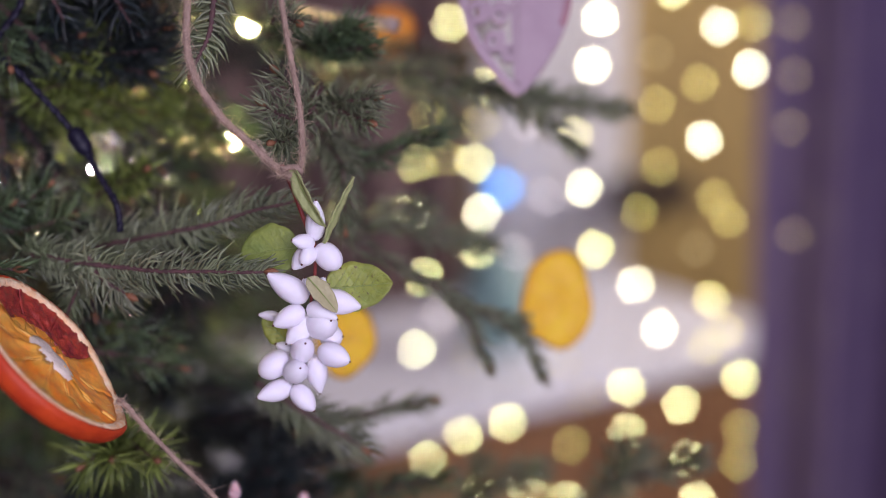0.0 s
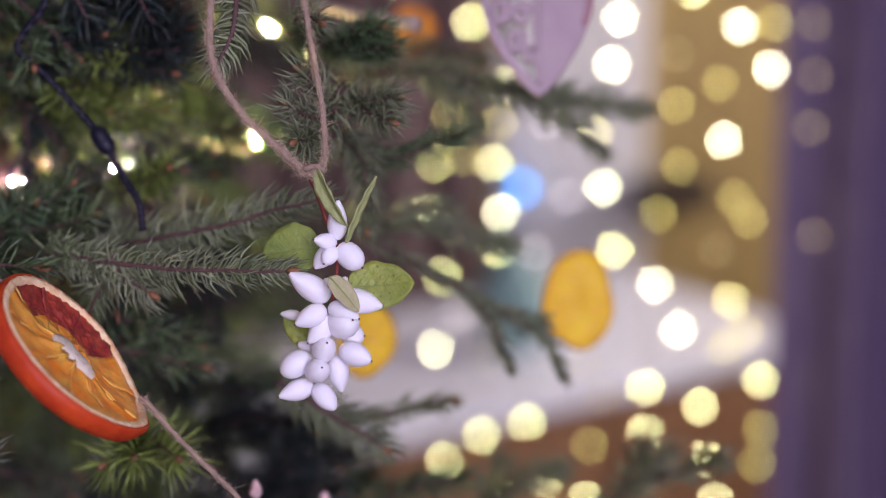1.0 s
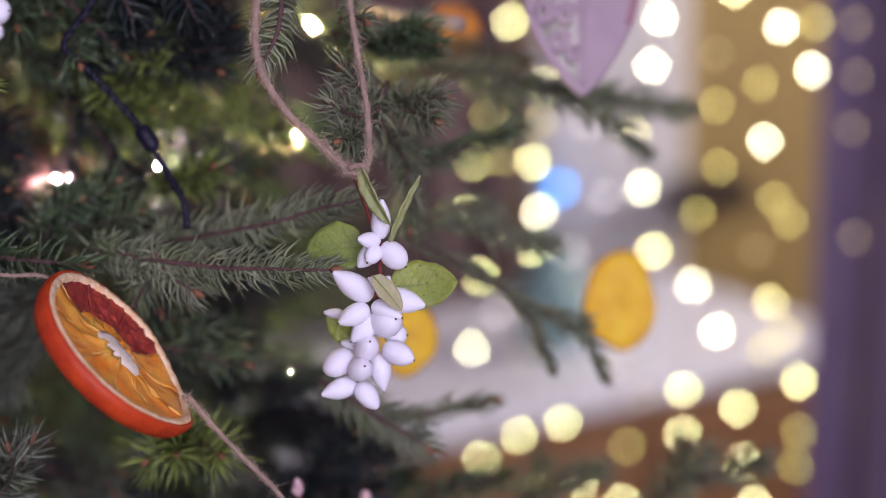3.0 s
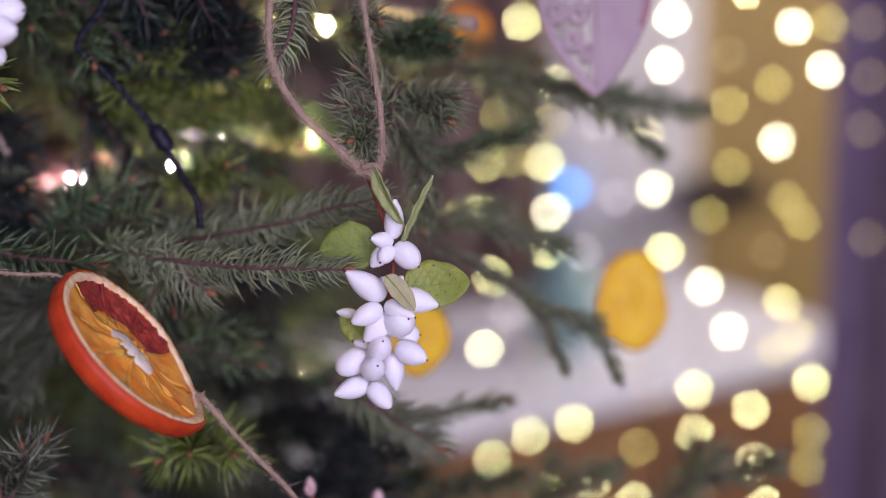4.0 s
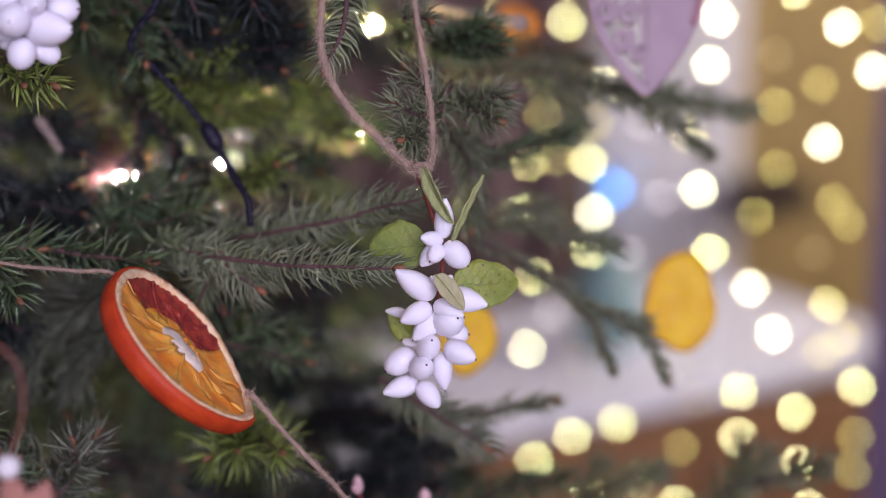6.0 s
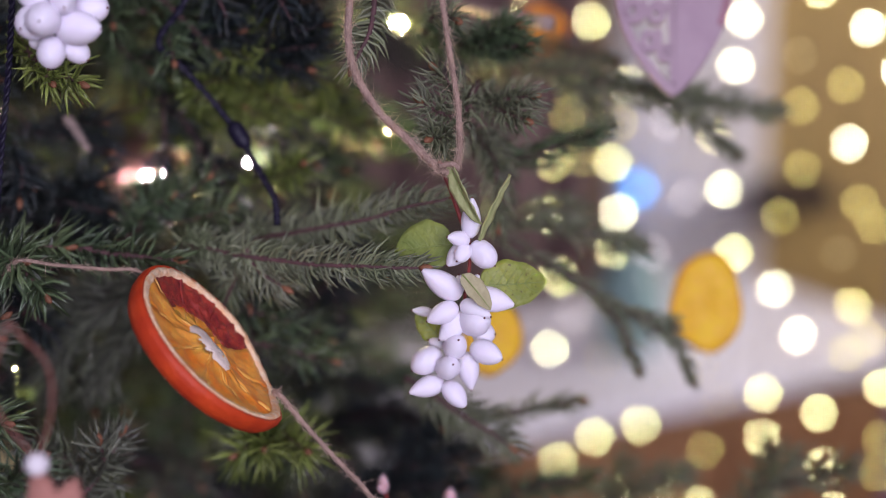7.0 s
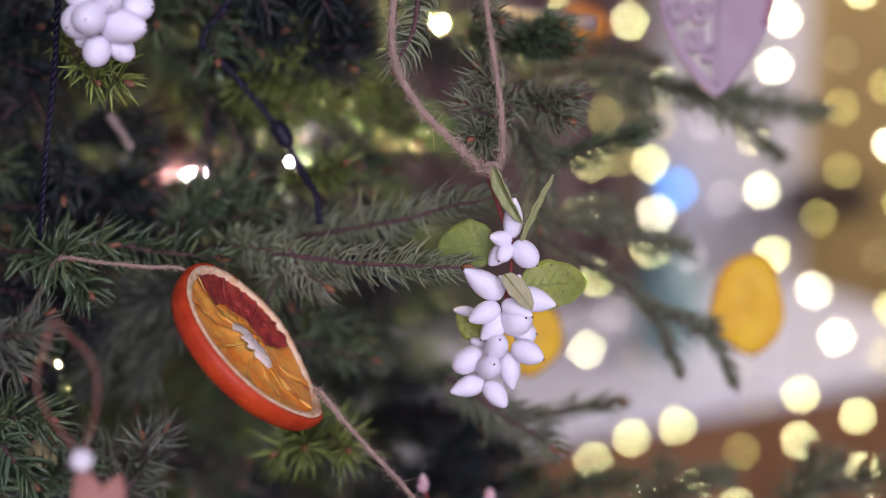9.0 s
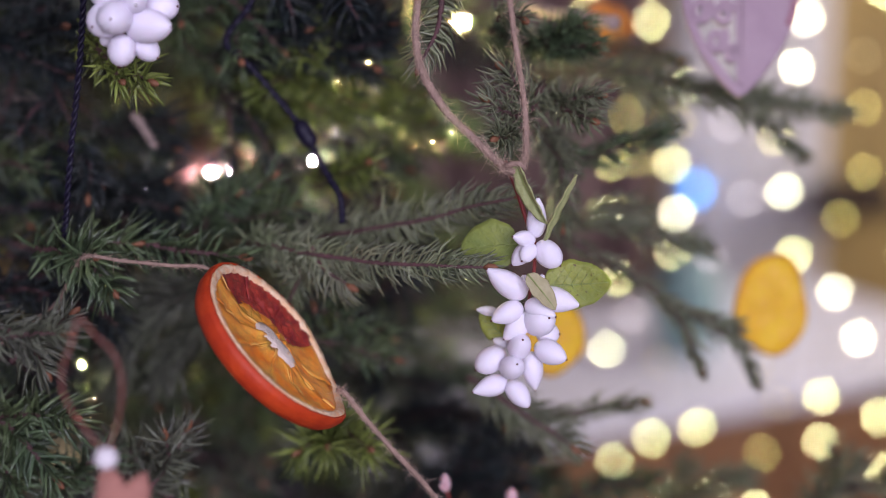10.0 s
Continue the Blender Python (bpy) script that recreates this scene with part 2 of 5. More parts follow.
def wall_with_window(name, along_x, at, thick, a0, a1, w0, w1, z0, z1, label):
    """A wall of four blocks round a window opening, joined into one mesh."""
    bm = bmesh.new()
    for p0, p1, q0, q1 in ((a0, w0, 0, 2.8), (w1, a1, 0, 2.8), (w0, w1, 0, z0), (w0, w1, z1, 2.8)):
        b = box(p0, p1, at, at + thick, q0, q1) if along_x else box(at, at + thick, p0, p1, q0, q1)
        me = bpy.data.meshes.new("block")
        b.to_mesh(me)
        b.free()
        bm.from_mesh(me)
        bpy.data.meshes.remove(me)
    return structure(name, bm, M_ROOM, label)


# walls out of view, with the added windows for the lamps
wall_with_window("wall_south", True, -1.95, 0.15, -2.35, 1.75, -0.22, 1.7, 1.4, 2.62, "plain mauve wall out of view with an added wide window")
wall_with_window("wall_east", False, 1.75, 0.15, -1.8, 3.6, 2.25, 3.25, 1.0, 2.3, "plain mauve wall out of view with an added window")


def window(name, along_x, at, w0, w1, z0, z1):
    thing = empty(name, ((w0 + w1) / 2, at, z0) if along_x else (at, (w0 + w1) / 2, z0), "white window frame with a sill, added out of view", "window", kind="structure")
    t = 0.05

    def bar(nm, p0, p1, q0, q1, d=0.03):
        b = box(p0, p1, at - d, at + d, q0, q1, 0.004) if along_x else box(at - d, at + d, p0, p1, q0, q1, 0.004)
        part(nm, b, M_WHITE, thing, smooth=False)
    bar("window_frame", w0, w0 + t, z0 + t, z1 - t)
    bar("window_frame", w1 - t, w1, z0 + t, z1 - t)
    bar("window_frame", w0, w1, z1 - t, z1)
    bar("window_sill", w0, w1, z0, z0 + t, 0.06)
    under(thing)


# frames of the two added, unseen windows
window("added_window_1", True, -1.90, -0.22, 1.7, 1.4, 2.62)
window("added_window_2", False, 1.83, 2.25, 3.25, 1.0, 2.3)

# white panelled door in the back wall
door = empty("door_1", (0.29, 3.58, 0), "white lacquered door with two panels, closed", "door", kind="structure")
part("leaf", box(0.09, 0.45, 3.55, 3.596, 0.01, 2.15, 0.004), M_WHITE, door, smooth=False)
part("panel", box(0.14, 0.40, 3.535, 3.552, 1.15, 2.05, 0.006), M_WHITE, door, smooth=False)
part("panel", box(0.14, 0.40, 3.535, 3.552, 0.12, 1.0, 0.006), M_WHITE, door, smooth=False)
under(door)

# counter, turned towards the window
COUNTER = pose(-0.55, 2.02, 0, 0, 0, 31.8)
counter = empty("counter", (-0.55, 2.02, 0), "shop counter with a brown wooden body and white top", "counter")
part("body", box(0.02, 1.46, 0.03, 0.60, 0.08, 0.708, 0.004, COUNTER), M_WOOD, counter, smooth=False)
part("plinth", box(0.05, 1.43, 0.07, 0.56, 0, 0.078, 0.002, COUNTER), M_DARK, counter, smooth=False)
for i in range(3):
    part("door_panel", box(0.05 + i * 0.47, 0.49 + i * 0.47, 0.01, 0.028, 0.12, 0.68, 0.005, COUNTER), M_WOOD, counter, smooth=False)
part("top", box(0, 1.48, 0, 0.62, 0.71, 0.75, 0.006, COUNTER), M_COUNTER, counter, "white counter top", smooth=False)
under(counter)

# dark shelf on the back wall
shelf = empty("wall_shelf", (0.4995, 3.45, 0.8932), "small dark wooden wall shelf with a bracket", "shelf")
part("board", box(0.405, 0.594, 3.38, 3.596, 0.889, 0.929, 0.004), M_DARK, shelf, smooth=False)
part("bracket", box(0.425, 0.445, 3.46, 3.596, 0.839, 0.887, 0.003), M_DARK, shelf, smooth=False)
part("bracket", box(0.554, 0.574, 3.46, 3.596, 0.839, 0.887, 0.003), M_DARK, shelf, smooth=False)
under(shelf)


def cloth(name, x0, x1, y, z0, z1, folds, depth, mat, label, category, seed, kind=""):
    """Hanging cloth with uneven vertical folds and a real thickness."""
    rng = np.random.default_rng(seed)
    nx, nz = 120, 14
    ph = np.cumsum(rng.uniform(0.6, 1.4, nx))
    ph = ph / ph[-1] * folds * 2 * math.pi
    v, f = [], []
    for side in (0, 1):
        for i in range(nx):
            for j in range(nz):
                u, w = i / (nx - 1), j / (nz - 1)
                yy = y + depth * math.sin(ph[i]) * (0.75 + 0.25 * (1 - w)) + 0.3 * depth * math.sin(2.3 * ph[i] + 1)
                v.append((x0 + (x1 - x0) * u + 0.006 * math.sin(5 * w + ph[i]), yy + side * 0.004, z0 + (z1 - z0) * w))
    o = nx * nz
    for i in range(nx - 1):
        for j in range(nz - 1):
            a = i * nz + j
            f.append((a, a + nz, a + nz + 1, a + 1))
            f.append((o + a, o + a + 1, o + a + nz + 1, o + a + nz))
    for j in range(nz - 1):
        f.append((j, j + 1, o + j + 1, o + j))
        a = (nx - 1) * nz + j
        f.append((a, o + a, o + a + 1, a + 1))
    ob = mesh_part(name, v, f, mat)
    return tagged(ob, label, category, kind=kind)


rod = empty("curtain_rod", (0.9, 2.07, 2.62), "dark round curtain rod below the ceiling", "rod")
mesh_part("rod", *tube(np.array([(0.40, 2.07, 2.62), (0.9, 2.07, 2.62), (1.745, 2.07, 2.62)]), 0.014, 12), M_DARK, rod)
under(rod)
cloth("curtain", 0.452, 1.5, 2.07, 0.02, 2.61, 6.4, 0.05, M_CURTAIN, "purple cloth curtain hanging in soft vertical folds", "curtain", 4)
cloth("hanging_cloth", -1.1, 0.03, 3.5, 0.004, 2.5, 9, 0.03, M_MAUVE, "mauve brown cloth hanging on the back wall", "cloth", 5)


def turned(profile, centre, k=28):
    """A closed surface of revolution from (radius, height) pairs."""
    v, f = [], []
    for r, z in profile:
        v += [(centre[0] + r * math.cos(a * 2 * math.pi / k), centre[1] + r * math.sin(a * 2 * math.pi / k), centre[2] + z) for a in range(k)]
    for i in range(len(profile) - 1):
        f += [(i * k + j, i * k + (j + 1) % k, (i + 1) * k + (j + 1) % k, (i + 1) * k + j) for j in range(k)]
    f += [tuple(range(k - 1, -1, -1)), tuple(range((len(profile) - 1) * k, len(profile) * k))]
    return v, f


vase = empty("vase", (0.10, 2.72, 0.75), "teal glazed ceramic vase on the white counter", "vase")
mesh_part("body", *turned([(0.035, 0), (0.05, 0.01), (0.068, 0.06), (0.07, 0.11), (0.055, 0.16), (0.035, 0.19), (0.038, 0.21), (0.033, 0.209), (0.03, 0.18), (0.02, 0.17)], (0.10, 2.72, 0.75)), M_TEAL, vase)
under(vase)

# blue lamp standing far behind
blue = empty("blue_lamp", (0.1447, 3.38, 0.909), "small blue glowing lamp fixed to the back wall", "lamp")
bx, by, bz = (0.1438, 3.45, 0.9207)
mesh_part("globe", *turned([(0.003, -0.015), (0.01, -0.0105), (0.015, 0), (0.01, 0.0105), (0.003, 0.015)], (bx, by, bz), 16), M_BLUE, blue)
mesh_part("holder", *tube(np.array([(bx, by + 0.022, bz), (bx, by + 0.05, bz), (bx, 3.596, bz)]), 0.01, 8), M_DARK, blue)
under(blue)


# ---- light curtain: strings of warm bulbs ----

def bulb_mesh(kind, r):
    v, f = turned([(r * 0.25, -r * 1.15), (r * 0.72, -r * 0.8), (r, -r * 0.1), (r * 0.9, r * 0.5), (r * 0.45, r * 1.0), (r * 0.2, r * 1.15)], (0, 0, 0), 14)
    return mesh_of("bulb", v, f, M_BULB[kind])


BULB_R = 0.0038
BULBS = {k: bulb_mesh(k, BULB_R) for k in M_BULB}
SOCKET = mesh_of("socket", *turned([(0.0028, 0), (0.0032, 0.003), (0.0026, 0.011), (0.001, 0.012)], (0, 0, 0), 8), M_CABLE)


def light_string(bulbs):
    """One hanging string: places of its bulbs from the top down, and how bright each shines."""
    bulbs = sorted(bulbs, key=lambda q: -q[0][2])
    top = bulbs[0][0]
    thing = empty("light_string", (top[0], top[1], 2.79), "thin wire string of small warm glowing bulbs, hanging", "string light", "strings of the light curtain")
    line = [(top[0], top[1], 2.79), (top[0], top[1] + 0.008, top[2] + 0.2)]
    for (x, y, z), kind in bulbs:
        b = new("bulb", BULBS[kind])
        b.location, b.parent = (x, y, z), thing
        s = new("socket", SOCKET)
        s.location, s.parent = (x, y, z + BULB_R), thing
        line.append((x, y + 0.007, z + 0.012))
    line.append((line[-1][0], line[-1][1], line[-1][2] - 0.12))
    mesh_part("wire", *tube(smooth_line(line, 20 * len(line)), 0.0006, 5), M_CABLE, thing)
    under(thing)


light_string([((0.014, 2.0937, 1.425), "bright"), ((0.0023, 2.1004, 1.2313), "dim"), ((-0.0482, 2.12, 1.1447), "bright"), ((-0.0415, 2.12, 0.9389), "white"), ((-0.0287, 2.1172, 0.7625), "bright")])
light_string([((-0.0754, 2.12, 1.4358), "soft"), ((-0.0387, 2.12, 1.2217), "soft"), ((-0.0172, 2.1144, 1.2908), "dim"), ((-0.0289, 2.12, 1.0505), "bright"), ((-0.0045, 2.1032, 0.9986), "pale")])
light_string([((0.0544, 2.064, 1.2869), "dim"), ((0.0463, 2.0696, 1.2297), "bright"), ((0.0553, 2.0629, 1.159), "white"), ((0.0495, 2.0668, 1.1052), "bright"), ((0.0362, 2.0752, 0.9372), "faint"), ((0.027, 2.0808, 0.8166), "bright"), ((0.0514, 2.064, 0.7332), "bright")])
light_string([((0.064, 2.0573, 1.3401), "bright"), ((0.1004, 2.0304, 1.1092), "pale"), ((0.0908, 2.0371, 0.8523), "bright"), ((0.1146, 2.0203, 0.764), "bright")])
light_string([((0.1169, 2.0181, 1.2955), "pale"), ((0.1438, 1.9979, 1.1948), "pale"), ((0.169, 1.98, 0.9618), "faint"), ((0.1775, 1.9744, 0.8403), "dim"), ((0.1729, 1.9783, 0.7547), "bright")])
light_string([((0.2081, 1.9453, 1.441), "white"), ((0.1993, 1.9531, 1.3792), "white"), ((0.1772, 1.9716, 1.2842), "soft"), ((0.1907, 1.9615, 1.2133), "white"), ((0.2058, 1.9503, 1.1296), "bright"), ((0.1953, 1.9604, 0.9182), "faint")])
light_string([((0.2733, 1.8904, 1.3997), "faint"), ((0.276, 1.8893, 1.3348), "dim"), ((0.258, 1.9072, 1.189), "dim"), ((0.2558, 1.9106, 1.0912), "white"), ((0.2474, 1.9195, 0.9439), "bright"), ((0.2485, 1.9195, 0.8803), "bright"), ((0.2617, 1.91, 0.816), "faint")])
light_string([((0.2903, 1.8736, 1.4808), "bright"), ((0.281, 1.8865, 1.2552), "dim"), ((0.2853, 1.887, 1.0358), "white"), ((0.3137, 1.8652, 0.9363), "bright"), ((0.3209, 1.8607, 0.8637), "bright"), ((0.3357, 1.8495, 0.8067), "bright")])
light_string([((0.344, 1.84, 1.4382), "white"), ((0.3228, 1.8467, 1.3671), "dim"), ((0.3298, 1.8422, 1.2958), "white"), ((0.3452, 1.84, 1.2221), "dim"), ((0.3259, 1.8495, 1.1538), "faint"), ((0.3443, 1.84, 1.0885), "soft"), ((0.3403, 1.84, 1.0262), "dim")])
light_string([((0.3871, 1.84, 1.4419), "dim"), ((0.3843, 1.84, 1.3848), "white"), ((0.3641, 1.84, 1.194), "dim"), ((0.3653, 1.84, 1.0465), "dim"), ((0.386, 1.84, 0.9809), "bright"), ((0.3884, 1.84, 0.9129), "dim"), ((0.3863, 1.84, 0.8646), "dim")])
# added string: its faint bulbs stand in for dim spots on the curtain
light_string([((0.4338, 1.84, 1.4413), "faint"), ((0.4387, 1.84, 1.3765), "faint"), ((0.4366, 1.84, 1.3113), "faint"), ((0.4476, 1.84, 1.1731), "faint")])


# ---- the Christmas tree ----
TRUNK_X, TRUNK_Y = -0.30, 1.0
tree = empty("christmas_tree", (TRUNK_X, TRUNK_Y, 0), "bushy green spruce Christmas tree hung with ornaments", "tree")
tl = np.array([(TRUNK_X, TRUNK_Y, 0), (TRUNK_X + 0.01, TRUNK_Y, 0.8), (TRUNK_X, TRUNK_Y + 0.01, 1.5), (TRUNK_X, TRUNK_Y, 2.1)])
mesh_part("trunk", *tube(smooth_line(tl, 24), np.linspace(0.045, 0.012, 24), 14), M_BARK, tree, "rough brown bark")


def needles_on(line, count, length, width, rng, angle=58, curve=26, bare=None, k=3, from_u=0.0, tip_fan=0.35):
    """Curved, tapered needles set round a twig: vertices and faces."""
    t, n, b = frames_of(line)
    u = from_u + (1 - from_u) * (np.arange(count) + rng.uniform(0, 1, count)) / count
    pos = u * (len(line) - 1)
    i = np.minimum(pos.astype(int), len(line) - 2)
    f = (pos - i)[:, None]
    base = line[i] * (1 - f) + line[i + 1] * f
    T = unit(t[i] * (1 - f) + t[i + 1] * f)
    a = np.arange(count) * 2.39996 + rng.normal(0, 0.35, count)
    out = np.cos(a)[:, None] * n[i] + np.sin(a)[:, None] * b[i]
    if bare is not None:
        g = out @ np.asarray(bare)
        flip = g > 0.55
        out[flip] = unit(out[flip] - 1.25 * g[flip][:, None] * np.asarray(bare))
    lean = np.radians(angle + rng.normal(0, 13, count)) * (1 - tip_fan * np.clip((u - 0.75) / 0.25, 0, 1))
    size = length * rng.uniform(0.75, 1.12, count) * (1 - 0.25 * np.clip((u - 0.8) / 0.2, 0, 1))
    d0 = np.cos(lean)[:, None] * T + np.sin(lean)[:, None] * out
    bend = lean - np.radians(curve + rng.normal(0, 8, count))
    d1 = np.cos(bend)[:, None] * T + np.sin(bend)[:, None] * out
    side = unit(np.cross(T, out) + 0.2 * rng.normal(size=(count, 3)))
    up = unit(np.cross(d0, side))
    s = size[:, None]
    centre = [base, base + d0 * s * 0.5, base + d0 * s * 0.5 + d1 * s * 0.5]
    wid = [width * 0.75, width, width * 0.22]
    ring = np.arange(k) * 2 * math.pi / k
    rows = [c[:, None] + w * 0.5 * (np.cos(ring)[None, :, None] * side[:, None] + 0.75 * np.sin(ring)[None, :, None] * up[:, None]) for c, w in zip(centre, wid)]
    v = np.stack(rows, 1).reshape(-1, 3)
    faces = []
    quad = [(r * k + j, r * k + (j + 1) % k, (r + 1) * k + (j + 1) % k, (r + 1) * k + j) for r in range(2) for j in range(k)] + [tuple(range(2 * k, 3 * k))]
    for q in range(count):
        o = q * 3 * k
        faces += [tuple(o + x for x in fc) for fc in quad]
    return v, faces


def branch(axes, mat, seed, length=0.0115, width=0.0011, per_cm=42, bare=None, k=3, r=0.0011, angle=58, curve=26, bud=True, rest=None):
    """A twig or several, with their needles, as one branch of the tree."""
    rng = np.random.default_rng(seed)
    stems, leaves, buds = [], [], []
    for j, pts in enumerate(axes):
        raw = smooth_line(pts, 24)
        size = np.linalg.norm(np.diff(raw, axis=0), axis=1).sum()
        raw = raw + np.cumsum(rng.normal(0, size * 0.0025, raw.shape), axis=0)
        rr = r if j == 0 else r * 0.75
        stems.append(tube(raw, np.linspace(rr * 1.25, rr * 0.6, len(raw)), 6))
        leaves.append(needles_on(raw, max(20, int(size * 130 * per_cm)), length, width, rng, angle, curve, bare, k))
        if bud:
            e, dirn = raw[-1], unit(raw[-1] - raw[-3])
            buds.append(tube(np.array([e - dirn * 0.001, e + dirn * 0.001, e + dirn * 0.003, e + dirn * 0.0042]), np.array([0.0006, 0.0014, 0.0011, 0.0002]), 7))
    if rest is not None:
        rest.setdefault(M_TWIG.name, []).extend(stems)
        rest.setdefault(mat.name, []).extend(leaves)
        return None
    ob = mesh_part("branch", *joined(stems), M_TWIG, tree)
    mesh_part("needles", *joined(leaves), mat, ob)["kind"] = "stuff"
    for one in buds:
        mesh_part("bud", *one, M_BUD, ob)
    return ob


TOWARDS = (0.1241, -0.9645, 0.2329)
# twigs close to the camera, each where it grows
branch([[(-0.1495, 0.512, 1.4769), (-0.1304, 0.5, 1.4776), (-0.0926, 0.486, 1.4774), (-0.0582, 0.476, 1.479)], [(-0.1238, 0.497, 1.4782), (-0.116, 0.495, 1.471), (-0.1092, 0.494, 1.4671)]], M_GREY, 11, 0.0122, 0.00125, 36, bare=TOWARDS, k=5)
branch([[(-0.1381, 0.53, 1.4717), (-0.1194, 0.522, 1.4783), (-0.0887, 0.512, 1.4869), (-0.051, 0.502, 1.4982)]], M_GREY, 12, 0.0138, 0.0013, 36, bare=TOWARDS, k=4)
branch([[(-0.1217, 0.497, 1.4796), (-0.1275, 0.502, 1.4703), (-0.135, 0.506, 1.4555)]], M_GREY, 13, 0.0105, 0.0012, 36, bare=TOWARDS, k=4)
branch([[(-0.0727, 0.494, 1.5798), (-0.0736, 0.49, 1.5673), (-0.0752, 0.487, 1.5566), (-0.0804, 0.485, 1.5449)]], M_GREY, 14, 0.0105, 0.0014, 24, bare=TOWARDS, k=5, angle=72)
branch([[(-0.0426, 0.53, 1.5342), (-0.0473, 0.51, 1.524), (-0.0531, 0.498, 1.52), (-0.057, 0.49, 1.5204)], [(-0.0473, 0.51, 1.524), (-0.054, 0.5, 1.5275), (-0.0594, 0.495, 1.5321)], [(-0.0482, 0.51, 1.5269), (-0.0503, 0.505, 1.5354), (-0.0553, 0.5, 1.5419)]], M_GREY, 15, 0.0125, 0.0010, 24, k=4)
branch([[(-0.0466, 0.54, 1.5298), (-0.0361, 0.52, 1.5263), (-0.0256, 0.508, 1.524)], [(-0.0384, 0.525, 1.5277), (-0.0297, 0.515, 1.5309), (-0.0226, 0.51, 1.5325)]], M_GREY, 16, 0.0118, 0.0010, 24, k=4)
branch([[(-0.0674, 0.575, 1.5485), (-0.0463, 0.555, 1.5448), (-0.0255, 0.538, 1.5473)], [(-0.0463, 0.555, 1.5448), (-0.0371, 0.545, 1.5508), (-0.0284, 0.538, 1.5534)]], M_GREEN, 17, 0.012, 0.001, 46)
branch([[(-0.0593, 0.524, 1.5569), (-0.055, 0.521, 1.5591), (-0.0494, 0.514, 1.5577)]], M_GREY, 18, 0.011, 0.001, 46)
branch([[(-0.0534, 0.635, 1.5236), (-0.0188, 0.615, 1.5284), (0.0114, 0.605, 1.5241), (0.0348, 0.61, 1.515), (0.0599, 0.625, 1.4925)],
        [(0.023, 0.605, 1.5205), (0.0484, 0.635, 1.5126), (0.0837, 0.667, 1.5045)],
        [(-0.0188, 0.615, 1.5284), (-0.0048, 0.605, 1.5197), (0.0043, 0.6, 1.5098)]], M_GREY, 19, 0.0138, 0.0013, 19, angle=52)
branch([[(-0.0581, 0.695, 1.5269), (-0.0208, 0.685, 1.5314), (0.0103, 0.675, 1.5257)]], M_MOSS, 20, 0.0135, 0.0012, 13, angle=50)
branch([[(-0.0467, 0.548, 1.5151), (-0.0381, 0.541, 1.5034), (-0.036, 0.531, 1.482)]], M_GREY, 21, 0.0125, 0.001, 42)
branch([[(-0.0479, 0.562, 1.5129), (-0.0309, 0.562, 1.5017), (-0.0134, 0.562, 1.5059), (0.0018, 0.562, 1.5101)]], M_GREEN, 22, 0.012, 0.0011, 30)
branch([[(-0.0519, 0.595, 1.4703), (-0.0194, 0.595, 1.4687), (0.0038, 0.605, 1.4602), (0.0208, 0.615, 1.4547)], [(-0.0333, 0.595, 1.4696), (-0.0193, 0.595, 1.4746), (-0.0054, 0.6, 1.4722)]], M_GREY, 23, 0.013, 0.0013, 18, angle=50)
branch([[(-0.0404, 0.565, 1.4706), (-0.0197, 0.57, 1.4577), (-0.0018, 0.57, 1.4469), (0.0106, 0.57, 1.4322), (0.0182, 0.57, 1.4157)],
        [(-0.0018, 0.571, 1.4465), (0.021, 0.577, 1.4326), (0.0337, 0.577, 1.4231), (0.0401, 0.577, 1.408)],
        [(0.0108, 0.575, 1.4384), (0.0234, 0.58, 1.4329), (0.0321, 0.58, 1.4301)]], M_GREY, 24, 0.0092, 0.0011, 18, angle=42)
branch([[(-0.0718, 0.535, 1.4208), (-0.058, 0.535, 1.4113), (-0.044, 0.535, 1.4012), (-0.0317, 0.535, 1.3925)]], M_GREY, 25, 0.0145, 0.0013, 34, bare=TOWARDS, angle=54, curve=24)
branch([[(-0.0582, 0.56, 1.397), (-0.0378, 0.56, 1.3972), (-0.0197, 0.56, 1.4005), (-0.0051, 0.56, 1.403)]], M_GREY, 47, 0.0105, 0.0012, 15, angle=46)
branch([[(-0.1235, 0.534, 1.4029), (-0.1213, 0.514, 1.4037), (-0.1195, 0.499, 1.4047)], [(-0.1222, 0.528, 1.4028), (-0.1106, 0.507, 1.404), (-0.1052, 0.5, 1.4041)],
        [(-0.1244, 0.528, 1.4028), (-0.125, 0.507, 1.4042), (-0.1296, 0.5, 1.4022)]], M_OLIVE_LIT, 26, 0.017, 0.0015, 12, curve=8)
branch([[(0.043, 0.615, 1.317), (0.067, 0.605, 1.3426), (0.088, 0.6, 1.3666)], [(0.067, 0.605, 1.3426), (0.0736, 0.6, 1.3577), (0.0764, 0.595, 1.3713)],
        [(0.0767, 0.605, 1.3504), (0.0956, 0.6, 1.3575), (0.108, 0.595, 1.3632)]], M_GREY, 27, 0.015, 0.0012, 18)
branch([[(-0.0189, 0.655, 1.2994), (0.0081, 0.645, 1.3208), (0.0288, 0.635, 1.3387), (0.0443, 0.635, 1.344)], [(0.0081, 0.645, 1.3208), (0.0108, 0.645, 1.3348), (0.0161, 0.645, 1.3432)]], M_GREY, 28, 0.015, 0.0012, 22)
branch([[(-0.0399, 0.575, 1.3517), (-0.0206, 0.568, 1.3644), (0.0003, 0.562, 1.3691)]], M_GREEN, 29, 0.0125, 0.0011, 30)
